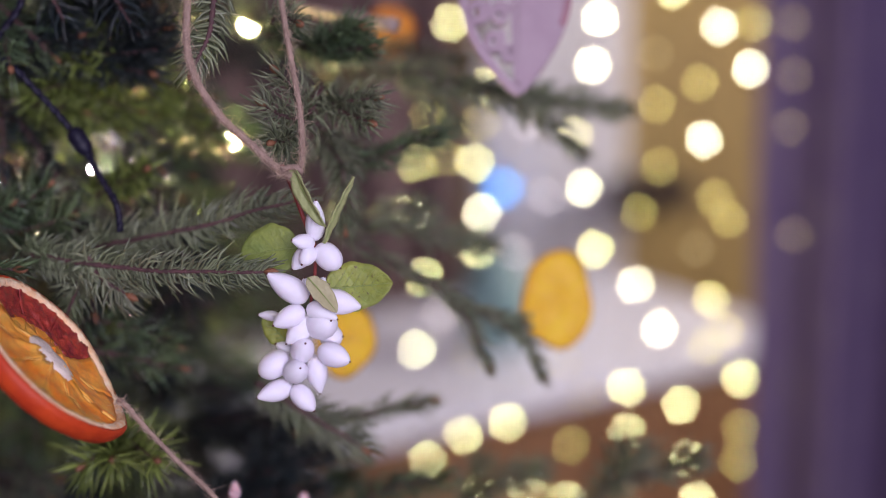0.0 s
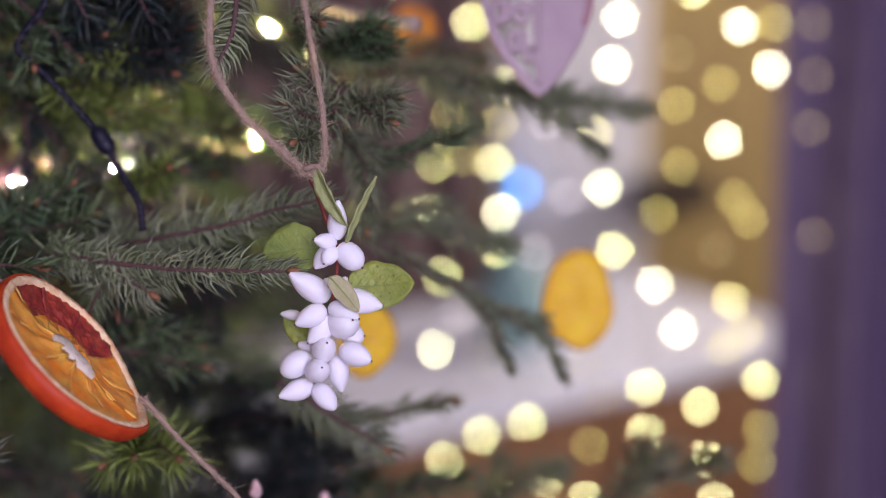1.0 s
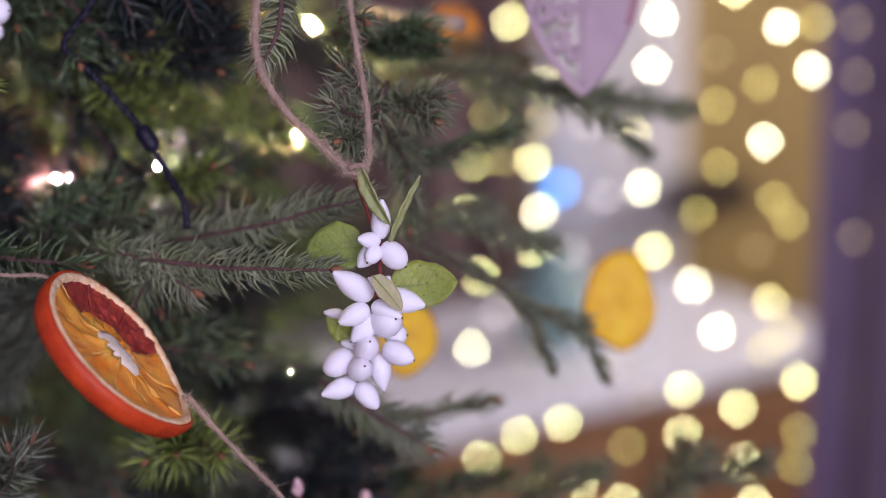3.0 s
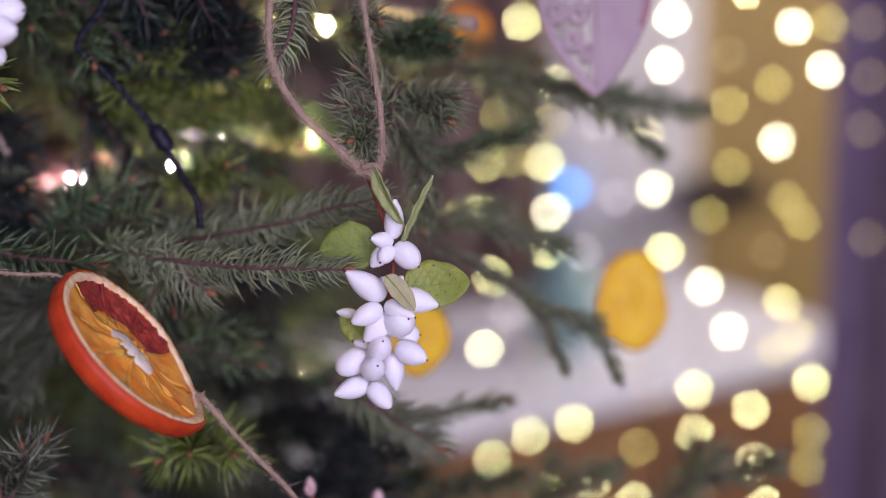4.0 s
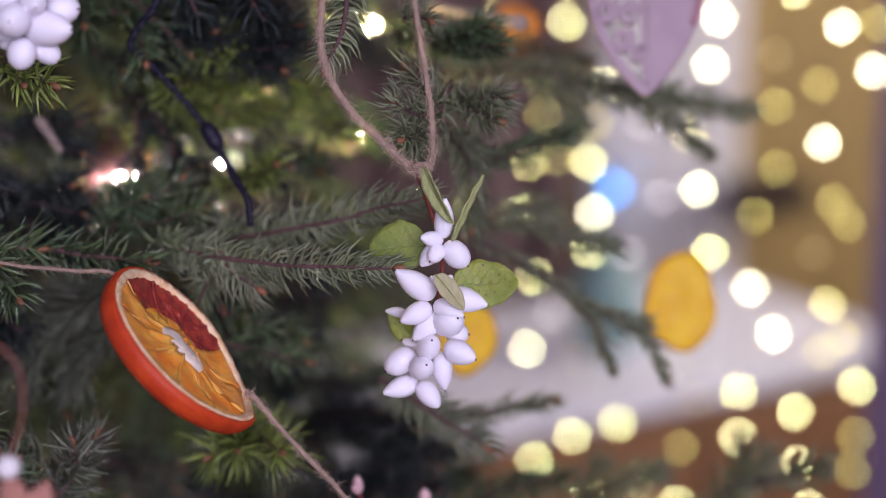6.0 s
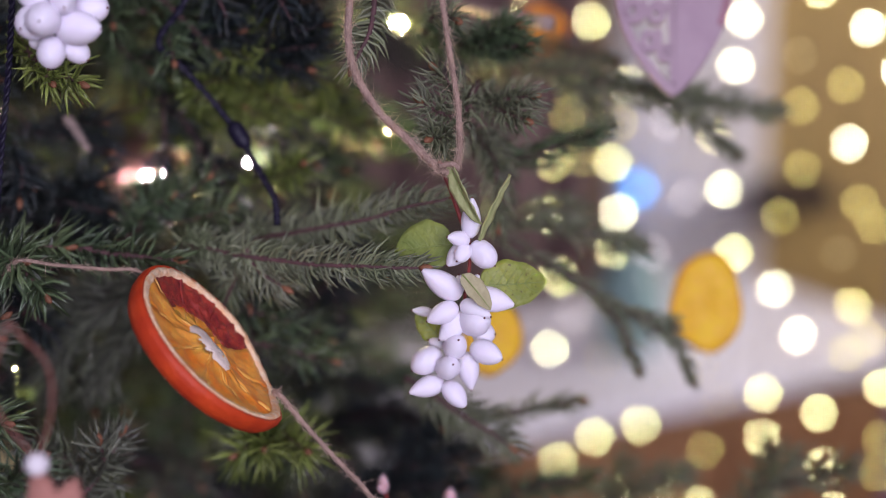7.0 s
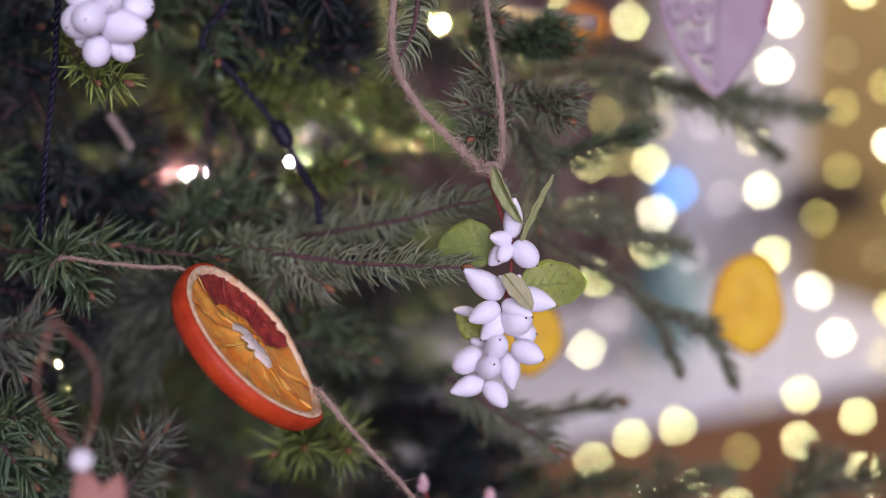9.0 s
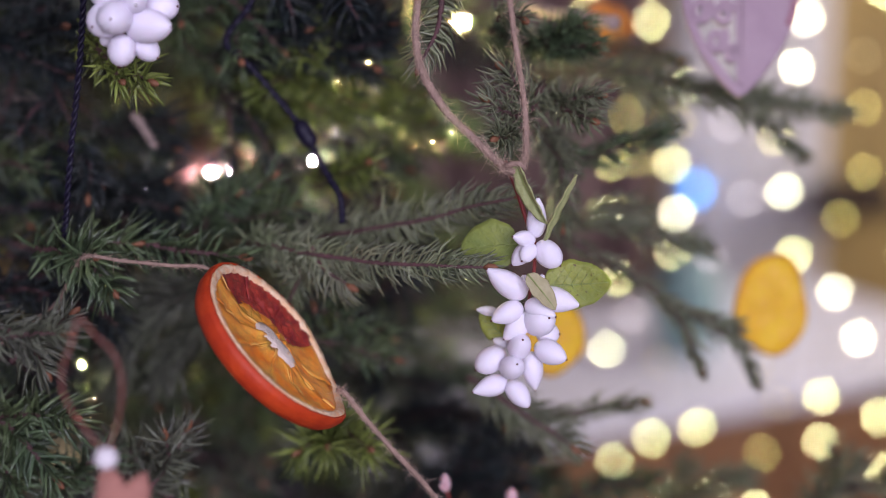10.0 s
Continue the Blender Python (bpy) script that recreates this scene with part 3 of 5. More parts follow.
# twigs that come into view as the camera turns
branch([[(-0.2235, 0.494, 1.478), (-0.2065, 0.483, 1.4789), (-0.1943, 0.475, 1.4795)], [(-0.2065, 0.483, 1.4789), (-0.1955, 0.48, 1.4737), (-0.188, 0.475, 1.4681)],
        [(-0.2086, 0.483, 1.4788), (-0.1975, 0.487, 1.4822), (-0.1841, 0.49, 1.4817)]], M_GREEN, 30, 0.0155, 0.0016, 19, k=4, curve=10)
branch([[(-0.1855, 0.494, 1.4807), (-0.167, 0.494, 1.478), (-0.1466, 0.494, 1.4763)]], M_GREEN, 31, 0.014, 0.0015, 16, curve=10)
branch([[(-0.1599, 0.534, 1.4607), (-0.1786, 0.528, 1.453), (-0.1956, 0.524, 1.4447)], [(-0.1697, 0.534, 1.4425), (-0.1829, 0.531, 1.4317), (-0.1919, 0.528, 1.4163)],
        [(-0.1855, 0.528, 1.4483), (-0.2021, 0.528, 1.4343), (-0.2102, 0.528, 1.4134)], [(-0.1735, 0.534, 1.456), (-0.1942, 0.528, 1.4526), (-0.2029, 0.524, 1.4524)]], M_MOSS, 32, 0.015, 0.0011, 50)
branch([[(-0.2119, 0.42, 1.4742), (-0.2, 0.425, 1.4657), (-0.1955, 0.43, 1.453)], [(-0.2088, 0.42, 1.467), (-0.1939, 0.42, 1.4692), (-0.1848, 0.42, 1.4694)]], M_MOSS, 33, 0.0125, 0.0013, 22)
branch([[(-0.2428, 0.47, 1.4259), (-0.2245, 0.465, 1.4199), (-0.2073, 0.46, 1.4037)], [(-0.2297, 0.468, 1.4228), (-0.2137, 0.465, 1.4255), (-0.1995, 0.46, 1.4268)],
        [(-0.2359, 0.47, 1.4092), (-0.2261, 0.465, 1.4009), (-0.2208, 0.46, 1.3883)]], M_GREEN, 34, 0.015, 0.0017, 17, k=4, curve=12)
branch([[(-0.1723, 0.494, 1.38), (-0.1886, 0.487, 1.3934), (-0.2072, 0.48, 1.3955)], [(-0.1785, 0.494, 1.3842), (-0.19, 0.487, 1.4043), (-0.2011, 0.483, 1.4076)],
        [(-0.1768, 0.514, 1.408), (-0.1819, 0.507, 1.3968), (-0.1912, 0.5, 1.3857)]], M_MOSS, 35, 0.015, 0.0014, 18, curve=14)
branch([[(-0.2067, 0.514, 1.5528), (-0.1916, 0.494, 1.5459), (-0.1831, 0.483, 1.5404)], [(-0.1916, 0.494, 1.5459), (-0.1804, 0.487, 1.5418), (-0.1732, 0.483, 1.5395)]], M_OLIVE_LIT, 36, 0.0135, 0.0015, 13, k=4, curve=14)
branch([[(-0.241, 0.562, 1.4872), (-0.2192, 0.548, 1.4891), (-0.2116, 0.534, 1.493)]], M_DEEP_SHADE, 37, 0.013, 0.001, 60)
branch([[(-0.2035, 0.615, 1.4773), (-0.1754, 0.595, 1.4768), (-0.1465, 0.575, 1.4789)], [(-0.1881, 0.605, 1.4758), (-0.1726, 0.595, 1.4865), (-0.1602, 0.585, 1.4909)]], M_GREEN, 38, 0.0145, 0.0015, 16)
branch([[(-0.1341, 0.562, 1.4886), (-0.1205, 0.551, 1.4953), (-0.1098, 0.541, 1.5017)]], M_OLIVE_LIT, 39, 0.0145, 0.0015, 18, curve=10)

branch([[(-0.2288, 0.47, 1.4179), (-0.221, 0.47, 1.4118), (-0.2126, 0.47, 1.3994)]], M_GREEN, 40, 0.0135, 0.0018, 15, k=4, curve=8)
branch([[(-0.2161, 0.475, 1.3928), (-0.2071, 0.475, 1.3997), (-0.194, 0.475, 1.4088)]], M_GREEN, 41, 0.014, 0.0016, 16, k=4, curve=8)
branch([[(-0.1843, 0.48, 1.3899), (-0.1753, 0.48, 1.4011), (-0.1661, 0.48, 1.4164)], [(-0.1753, 0.48, 1.4011), (-0.1718, 0.476, 1.4085), (-0.172, 0.474, 1.4155)]], M_MOSS, 42, 0.014, 0.0015, 15, k=4, curve=10)
branch([[(-0.2224, 0.465, 1.4448), (-0.2116, 0.465, 1.4532), (-0.2009, 0.468, 1.4616)]], M_MOSS, 43, 0.0125, 0.0014, 18, k=4, curve=10)
branch([[(-0.1335, 0.54, 1.4325), (-0.118, 0.54, 1.4284), (-0.1003, 0.54, 1.4243)], [(-0.1409, 0.545, 1.4446), (-0.1231, 0.545, 1.4405), (-0.1032, 0.545, 1.4318)]], M_GREEN, 44, 0.014, 0.0015, 13, curve=12)
branch([[(-0.2139, 0.525, 1.5128), (-0.2103, 0.52, 1.5022), (-0.2098, 0.515, 1.4937)]], M_DEEP_SHADE, 45, 0.014, 0.0015, 22, curve=12, r=0.0006)
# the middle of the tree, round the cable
# the darkest twigs here fill the gaps with shade put into their colour
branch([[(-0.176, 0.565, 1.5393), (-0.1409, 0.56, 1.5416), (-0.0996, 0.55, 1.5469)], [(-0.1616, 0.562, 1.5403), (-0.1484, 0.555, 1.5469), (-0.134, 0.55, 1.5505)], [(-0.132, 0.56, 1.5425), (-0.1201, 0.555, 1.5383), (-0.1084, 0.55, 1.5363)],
        [(-0.1231, 0.56, 1.5434), (-0.1133, 0.555, 1.5501), (-0.1016, 0.55, 1.5537)]], M_DEEP_SHADE, 50, 0.015, 0.0013, 26)
branch([[(-0.179, 0.6, 1.5332), (-0.1529, 0.59, 1.5275), (-0.1176, 0.575, 1.5193)], [(-0.1635, 0.595, 1.5296), (-0.148, 0.59, 1.5321), (-0.1297, 0.58, 1.5299)], [(-0.1529, 0.59, 1.5275), (-0.1416, 0.58, 1.5185), (-0.1269, 0.575, 1.5125)]], M_OLIVE_LIT, 51, 0.017, 0.0015, 14)
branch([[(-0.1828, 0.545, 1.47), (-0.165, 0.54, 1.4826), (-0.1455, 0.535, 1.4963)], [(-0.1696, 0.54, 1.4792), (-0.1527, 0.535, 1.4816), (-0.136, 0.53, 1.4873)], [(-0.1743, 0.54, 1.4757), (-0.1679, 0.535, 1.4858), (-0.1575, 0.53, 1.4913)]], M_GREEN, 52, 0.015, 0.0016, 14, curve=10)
branch([[(-0.1782, 0.6, 1.5518), (-0.145, 0.58, 1.5523), (-0.1135, 0.57, 1.5596)], [(-0.1554, 0.585, 1.5519), (-0.1403, 0.58, 1.5578), (-0.1244, 0.57, 1.5671)]], M_DEEP_SHADE, 53, 0.015, 0.0013, 26)
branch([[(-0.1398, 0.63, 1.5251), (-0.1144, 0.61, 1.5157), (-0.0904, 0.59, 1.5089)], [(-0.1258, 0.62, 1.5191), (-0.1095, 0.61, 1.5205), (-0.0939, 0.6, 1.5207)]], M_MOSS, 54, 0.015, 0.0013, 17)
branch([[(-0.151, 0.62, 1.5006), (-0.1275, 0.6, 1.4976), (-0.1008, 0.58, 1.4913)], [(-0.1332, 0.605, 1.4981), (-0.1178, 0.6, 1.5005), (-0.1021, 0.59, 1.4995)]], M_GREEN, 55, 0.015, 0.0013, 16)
branch([[(-0.2368, 0.58, 1.5086), (-0.2142, 0.57, 1.5069), (-0.1902, 0.56, 1.5024)], [(-0.223, 0.575, 1.5078), (-0.2091, 0.57, 1.5126), (-0.1918, 0.56, 1.5143)]], M_DEEP_SHADE, 56, 0.016, 0.0013, 26)
branch([[(-0.2287, 0.56, 1.4831), (-0.2064, 0.55, 1.485), (-0.1851, 0.54, 1.4829)], [(-0.2151, 0.555, 1.4839), (-0.2014, 0.55, 1.4912), (-0.1889, 0.54, 1.4944)]], M_DEEP_SHADE, 57, 0.016, 0.0013, 28)
branch([[(-0.2682, 0.55, 1.5495), (-0.2438, 0.54, 1.544), (-0.2203, 0.53, 1.5366)], [(-0.2526, 0.545, 1.5456), (-0.2388, 0.54, 1.5504), (-0.2213, 0.53, 1.5534)]], M_DEEP_SHADE, 58, 0.016, 0.0013, 28)
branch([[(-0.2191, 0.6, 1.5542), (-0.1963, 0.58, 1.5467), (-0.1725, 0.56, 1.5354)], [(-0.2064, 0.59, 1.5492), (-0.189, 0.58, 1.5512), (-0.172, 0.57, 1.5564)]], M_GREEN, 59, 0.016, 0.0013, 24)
# olive sprays for needles lit by bulbs, the light put into their colour
branch([[(-0.1909, 0.59, 1.5147), (-0.1671, 0.58, 1.5218), (-0.1416, 0.575, 1.5174)], [(-0.1671, 0.58, 1.5218), (-0.156, 0.575, 1.529), (-0.143, 0.57, 1.5335)]], M_OLIVE_LIT, 63, 0.0155, 0.0018, 10, curve=8)
branch([[(-0.1905, 0.62, 1.4974), (-0.1682, 0.6, 1.5049), (-0.149, 0.59, 1.5002)], [(-0.1682, 0.6, 1.5049), (-0.155, 0.59, 1.512), (-0.1395, 0.58, 1.5145)]], M_OLIVE_LIT, 64, 0.016, 0.0018, 9, curve=8)
branch([[(-0.135, 0.6, 1.5345), (-0.115, 0.59, 1.53), (-0.095, 0.58, 1.5225)], [(-0.12, 0.6, 1.515), (-0.105, 0.59, 1.512), (-0.088, 0.58, 1.5045)]], M_OLIVE_LIT, 65, 0.016, 0.0018, 9, curve=8)
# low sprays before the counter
# two take the needle colour that has shade put in
branch([[(-0.1132, 0.6, 1.3338), (-0.0831, 0.585, 1.3607), (-0.0482, 0.57, 1.3775)], [(-0.0938, 0.59, 1.351), (-0.0731, 0.58, 1.3575), (-0.0533, 0.57, 1.3615)], [(-0.0831, 0.585, 1.3607), (-0.0725, 0.58, 1.3751), (-0.0617, 0.57, 1.3863)]], M_DEEP_SHADE, 60, 0.016, 0.0014, 24)
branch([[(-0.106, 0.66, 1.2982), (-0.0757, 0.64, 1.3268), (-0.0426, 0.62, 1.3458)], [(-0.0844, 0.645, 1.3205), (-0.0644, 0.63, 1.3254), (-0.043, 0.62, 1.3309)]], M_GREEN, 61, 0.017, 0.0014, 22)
branch([[(-0.122, 0.66, 1.356), (-0.0948, 0.64, 1.3685), (-0.067, 0.62, 1.3702)], [(-0.1069, 0.65, 1.3623), (-0.0902, 0.64, 1.3548), (-0.0739, 0.63, 1.3475)]], M_DEEP_SHADE, 62, 0.017, 0.0014, 22)
# bare twigs without needles
for i, pts in enumerate(([(-0.1523, 0.7, 1.4805), (-0.1239, 0.68, 1.4884), (-0.0959, 0.67, 1.4861)], [(-0.2925, 0.62, 1.5183), (-0.2662, 0.6, 1.5174), (-0.2514, 0.6, 1.5139)], [(-0.018, 0.6, 1.549), (-0.042, 0.62, 1.5511), (-0.0625, 0.64, 1.5545)], [(-0.2061, 0.56, 1.5168), (-0.2015, 0.558, 1.511), (-0.1968, 0.556, 1.5043)])):
    mesh_part("bare_twig", *tube(smooth_line(pts, 16), np.linspace(0.0032, 0.0020, 16) * (0.7 if i == 3 else 1), 9), M_PALETWIG, tree, "pale bare twig")

# the rest of the tree: boughs that grow outwards from the trunk, tier over tier
def bough(tip, out, size, mat, seed, rng, density, length, bud, k=3, side=4, width=0.0012, rest=None):
    start = tip - out * size + np.array([0, 0, rng.uniform(-0.015, 0.03)])
    mid = (start + tip) / 2 + np.array([0, 0, rng.uniform(0.0, 0.012)])
    axes = [[start, mid, tip]]
    across = np.array([-out[1], out[0], 0])
    for s in range(side):
        u = 0.2 + 0.68 * s / side
        p = start * (1 - u) + tip * u
        w = (1 if s % 2 else -1) * across * rng.uniform(0.7, 1.1) + 0.9 * out + np.array([0, 0, rng.uniform(-0.45, 0.3)])
        axes.append([p, p + w * size * 0.17, p + w * size * rng.uniform(0.25, 0.38) + np.array([0, 0, -0.004])])
    return branch(axes, mat, seed, length, width, density, bud=bud, k=k, rest=rest)


rng = np.random.default_rng(77)
BULB_AT = [(-0.1529, 0.88, 1.4791), (-0.235, 0.87, 1.48), (-0.2435, 0.87, 1.5251), (-0.3637, 0.8, 1.4484), (-0.3589, 0.8, 1.4319), (-0.1531, 0.86, 1.3027), (-0.1265, 0.86, 1.313),
           (-0.3207, 0.8, 1.3468), (-0.113, 0.88, 1.5258), (-0.3193, 0.8, 1.3172), (-0.184, 0.61, 1.4848), (-0.1437, 0.6, 1.4921), (-0.123, 0.86, 1.4612),
           (-0.1993, 0.64, 1.4782), (-0.2573, 0.62, 1.3942), (-0.152, 0.7, 1.4935), (-0.1318, 0.65, 1.4922), (-0.1206, 0.62, 1.5311), (-0.2263, 0.63, 1.4767)]
# bulbs past these are out of sight, added to light the needles
SHOWN = 14
# the cable, the glass ball and the far ornaments hang free of twigs
KEEP_CLEAR = [(-0.139, 0.5, 1.452), (-0.125, 0.5, 1.436), (-0.112, 0.5, 1.422), (-0.097, 0.5, 1.41), (-0.085, 0.5, 1.395), (-0.178, 0.56, 1.535), (-0.16, 0.56, 1.525), (-0.15, 0.56, 1.512), (-0.125, 0.55, 1.525), (-0.11, 0.55, 1.512), (-0.205, 0.6, 1.49), (-0.192, 0.6, 1.475), (-0.178, 0.6, 1.492), (-0.161, 0.56, 1.5398), (-0.1482, 0.56, 1.5241), (-0.1332, 0.55, 1.5068), (-0.1208, 0.53, 1.495), (-0.1861, 0.6, 1.4878), (-0.1984, 0.6, 1.4877), (-0.0865, 0.5, 1.4915), (-0.0647, 0.5, 1.4992)]
LOOKS = (M_DEEP_SHADE, M_DEEP_SHADE, M_GREEN, M_OLIVE_LIT, M_GREY, M_GREEN)
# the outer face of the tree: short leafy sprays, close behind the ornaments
# lighter looks near the bulbs and darker elsewhere put light and shade into colour
bulb_lit, shady = (M_OLIVE_LIT, M_GREEN, M_OLIVE_LIT, M_MOSS), (M_DEEP_SHADE, M_GREEN, M_DEEP_SHADE, M_MOSS, M_DEEP_SHADE)
made = 0
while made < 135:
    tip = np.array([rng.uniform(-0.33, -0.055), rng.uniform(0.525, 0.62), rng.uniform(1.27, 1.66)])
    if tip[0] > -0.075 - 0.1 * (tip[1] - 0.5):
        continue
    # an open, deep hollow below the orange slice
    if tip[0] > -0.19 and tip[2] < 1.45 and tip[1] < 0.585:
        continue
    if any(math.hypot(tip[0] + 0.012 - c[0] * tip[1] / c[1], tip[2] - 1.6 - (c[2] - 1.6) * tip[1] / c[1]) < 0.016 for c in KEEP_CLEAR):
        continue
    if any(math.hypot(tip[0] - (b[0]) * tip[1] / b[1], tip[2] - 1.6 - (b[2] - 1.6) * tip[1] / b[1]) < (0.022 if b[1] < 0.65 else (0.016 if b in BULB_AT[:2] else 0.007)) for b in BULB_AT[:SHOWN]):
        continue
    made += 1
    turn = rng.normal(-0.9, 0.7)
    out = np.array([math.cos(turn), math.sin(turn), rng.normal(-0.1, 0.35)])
    bough(tip, out, rng.uniform(0.05, 0.09), bulb_lit[rng.integers(0, 4)] if -0.2 < tip[0] < -0.08 and 1.48 < tip[2] < 1.555 else shady[rng.integers(0, 5)], 7000 + made, rng, 8.5, rng.uniform(0.0125, 0.017), rng.random() < 0.25, width=rng.uniform(0.0014, 0.0019), side=3)
# inner boughs: mostly the shaded needles, which darken the depth by colour
DEEP_REST = {}
made = 0
while made < 200:
    tip = np.array([rng.uniform(-0.46, -0.03), 0.60 + 0.43 * rng.uniform(0, 1), rng.uniform(1.14, 1.68)])
    away = tip - np.array([TRUNK_X, TRUNK_Y, tip[2]])
    reach = np.linalg.norm(away)
    if tip[0] > -0.062 - 0.10 * (tip[1] - 0.54) or reach < 0.04:
        continue
    if any(math.hypot(tip[0] - b[0], tip[2] - b[2] + 0.22 * (b[1] - tip[1])) < (0.035 if b[1] < 0.65 else (0.02 if b in BULB_AT[:2] else 0.012)) and tip[1] < b[1] + 0.03 for b in BULB_AT[:SHOWN]):
        continue
    if tip[1] < 0.60 and any(math.hypot(tip[0] - c[0] * tip[1] / c[1], tip[2] - 1.6 - (c[2] - 1.6) * tip[1] / c[1]) < 0.028 for c in KEEP_CLEAR):
        continue
    made += 1
    turn = math.atan2(away[1], away[0]) + rng.normal(0, 0.5)
    out = np.array([math.cos(turn), math.sin(turn), rng.normal(0, 0.18)])
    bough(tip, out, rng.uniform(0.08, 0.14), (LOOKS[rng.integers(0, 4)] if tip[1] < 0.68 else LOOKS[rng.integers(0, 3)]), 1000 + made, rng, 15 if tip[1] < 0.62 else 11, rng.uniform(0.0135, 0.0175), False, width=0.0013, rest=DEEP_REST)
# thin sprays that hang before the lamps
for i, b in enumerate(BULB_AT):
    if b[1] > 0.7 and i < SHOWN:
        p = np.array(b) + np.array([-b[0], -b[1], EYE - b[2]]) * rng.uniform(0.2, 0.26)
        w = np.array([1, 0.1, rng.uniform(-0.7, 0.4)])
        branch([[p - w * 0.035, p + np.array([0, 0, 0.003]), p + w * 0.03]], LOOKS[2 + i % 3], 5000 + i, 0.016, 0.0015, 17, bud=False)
# boughs above, below and behind, which close the tree's cone
for i in range(190):
    z = rng.uniform(0.35, 2.05)
    full = 0.62 * (2.2 - z) / 1.2
    turn = rng.uniform(0, 2 * math.pi)
    reach = full * rng.uniform(0.55, 1.0)
    out = np.array([math.cos(turn), math.sin(turn), -0.12])
    tip = np.array([TRUNK_X, TRUNK_Y, z]) + out * reach
    seen = 1.1 < z < 1.72 and tip[1] < TRUNK_Y + 0.25 * reach
    if seen or tip[1] < 0.42 or (tip[0] > -0.08 and 1.0 < z < 1.75):
        continue
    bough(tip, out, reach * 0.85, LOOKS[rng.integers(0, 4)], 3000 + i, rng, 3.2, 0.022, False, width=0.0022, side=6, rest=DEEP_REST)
tipline = [(TRUNK_X, TRUNK_Y, 1.98), (TRUNK_X, TRUNK_Y + 0.002, 2.1), (TRUNK_X, TRUNK_Y, 2.22)]
branch([tipline], M_GREEN, 4000, 0.018, 0.0014, 20)
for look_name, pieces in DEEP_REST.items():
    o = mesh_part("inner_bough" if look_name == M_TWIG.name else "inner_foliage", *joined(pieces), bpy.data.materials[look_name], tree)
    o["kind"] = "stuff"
under(tree)


# ---- ornaments ----
def berry_verts(base, tip, width, k=14):
    """A snowberry from its stalk to its tip: fullest past the middle, drawn to a short point."""
    base, tip = np.array(base), np.array(tip)
    slim = [(0.0, 0.15), (0.03, 0.46), (0.11, 0.75), (0.24, 0.94), (0.38, 1.0), (0.52, 0.96), (0.66, 0.83), (0.79, 0.62), (0.90, 0.38), (0.97, 0.21), (1.0, 0.13)]
    plump = [(0.0, 0.15), (0.03, 0.40), (0.11, 0.68), (0.24, 0.90), (0.40, 1.0), (0.56, 1.0), (0.71, 0.91), (0.83, 0.74), (0.92, 0.50), (0.98, 0.22), (0.985, 0.10)]
    fat = min(1.0, max(0.0, (1.65 - np.linalg.norm(tip - base) / width) / 0.35))
    prof = [(u0 + (u1 - u0) * fat, r0 + (r1 - r0) * fat) for (u0, r0), (u1, r1) in zip(slim, plump)]
    line = np.array([base + (tip - base) * u for u, _ in prof])
    d = unit(tip - base)
    ref = np.array([0, 0, 1.0]) if abs(d[2]) < 0.9 else np.array([1.0, 0, 0])
    n = unit(ref - d * ref.dot(d))
    b = np.cross(d, n)
    a = np.arange(k) * 2 * math.pi / k
    lump = 1 + 0.025 * np.cos(2 * a + base[0] * 900) + 0.015 * np.cos(3 * a + base[2] * 700)
    v = np.concatenate([l + width / 2 * r * (np.cos(a)[:, None] * n + np.sin(a)[:, None] * b) * lump[:, None] for l, (_, r) in zip(line, prof)])
    m = len(prof)
    f = [(i * k + j, i * k + (j + 1) % k, (i + 1) * k + (j + 1) % k, (i + 1) * k + j) for i in range(m - 1) for j in range(k)]
    f += [tuple(range(k - 1, -1, -1)), tuple(range((m - 1) * k, m * k))]
    return v, f


def add_berry(parent, base, tip, width, seed=0):
    b = mesh_part("berry", *berry_verts(base, tip, width), M_BERRY, parent)
    base, tip = np.array(base), np.array(tip)
    d = unit(tip - base)
    line = np.array([tip - d * 0.0004, tip + d * 0.0002, tip + d * 0.0005])
    mesh_part("calyx", *tube(line, np.array([0.00025, 0.0004, 0.00015]), 6), M_CALYX, b)
    return b


def leaf_mesh(base, tip, face, width, fold=0.15, curl=0.1, nu=16, nw=9):
    """An oval leaf with a midrib, a fold along it and some thickness."""
    base, tip, face = np.array(base), np.array(tip), unit(np.array(face))
    along = tip - base
    size = np.linalg.norm(along)
    along = along / size
    side = unit(np.cross(face, along))
    up = np.cross(along, side)
    v = []
    for back in (0, 1):
        for i in range(nu):
            u = i / (nu - 1)
            half = width / 2 * (math.sin(math.pi * u ** 0.8) ** 0.62) * (1 + 0.04 * math.sin(19 * u)) + 0.0002
            for j in range(nw):
                w = 2 * j / (nw - 1) - 1
                lift = fold * abs(w) * half + curl * size * (4 * u * (1 - u) - 0.5) + 0.0003 * math.sin(23 * u + 6 * w) - 0.00035 * math.exp(-(w * 7) ** 2)
                v.append(base + along * u * size + side * w * half + up * (lift - back * 0.00035))
    o = nu * nw
    f = []
    for i in range(nu - 1):
        for j in range(nw - 1):
            a = i * nw + j
            f += [(a, a + 1, a + nw + 1, a + nw), (o + a, o + a + nw, o + a + nw + 1, o + a + 1)]
    edge = [i * nw for i in range(nu)] + [(nu - 1) * nw + j for j in range(1, nw)] + [i * nw + nw - 1 for i in range(nu - 2, -1, -1)] + list(range(nw - 2, 0, -1))
    f += [(edge[q], edge[(q + 1) % len(edge)], o + edge[(q + 1) % len(edge)], o + edge[q]) for q in range(len(edge))]
    rib = np.array([base + along * u * size + up * (curl * size * (4 * u * (1 - u) - 0.5) + 0.0001) for u in np.linspace(0, 0.96, 12)])
    return v, f, rib


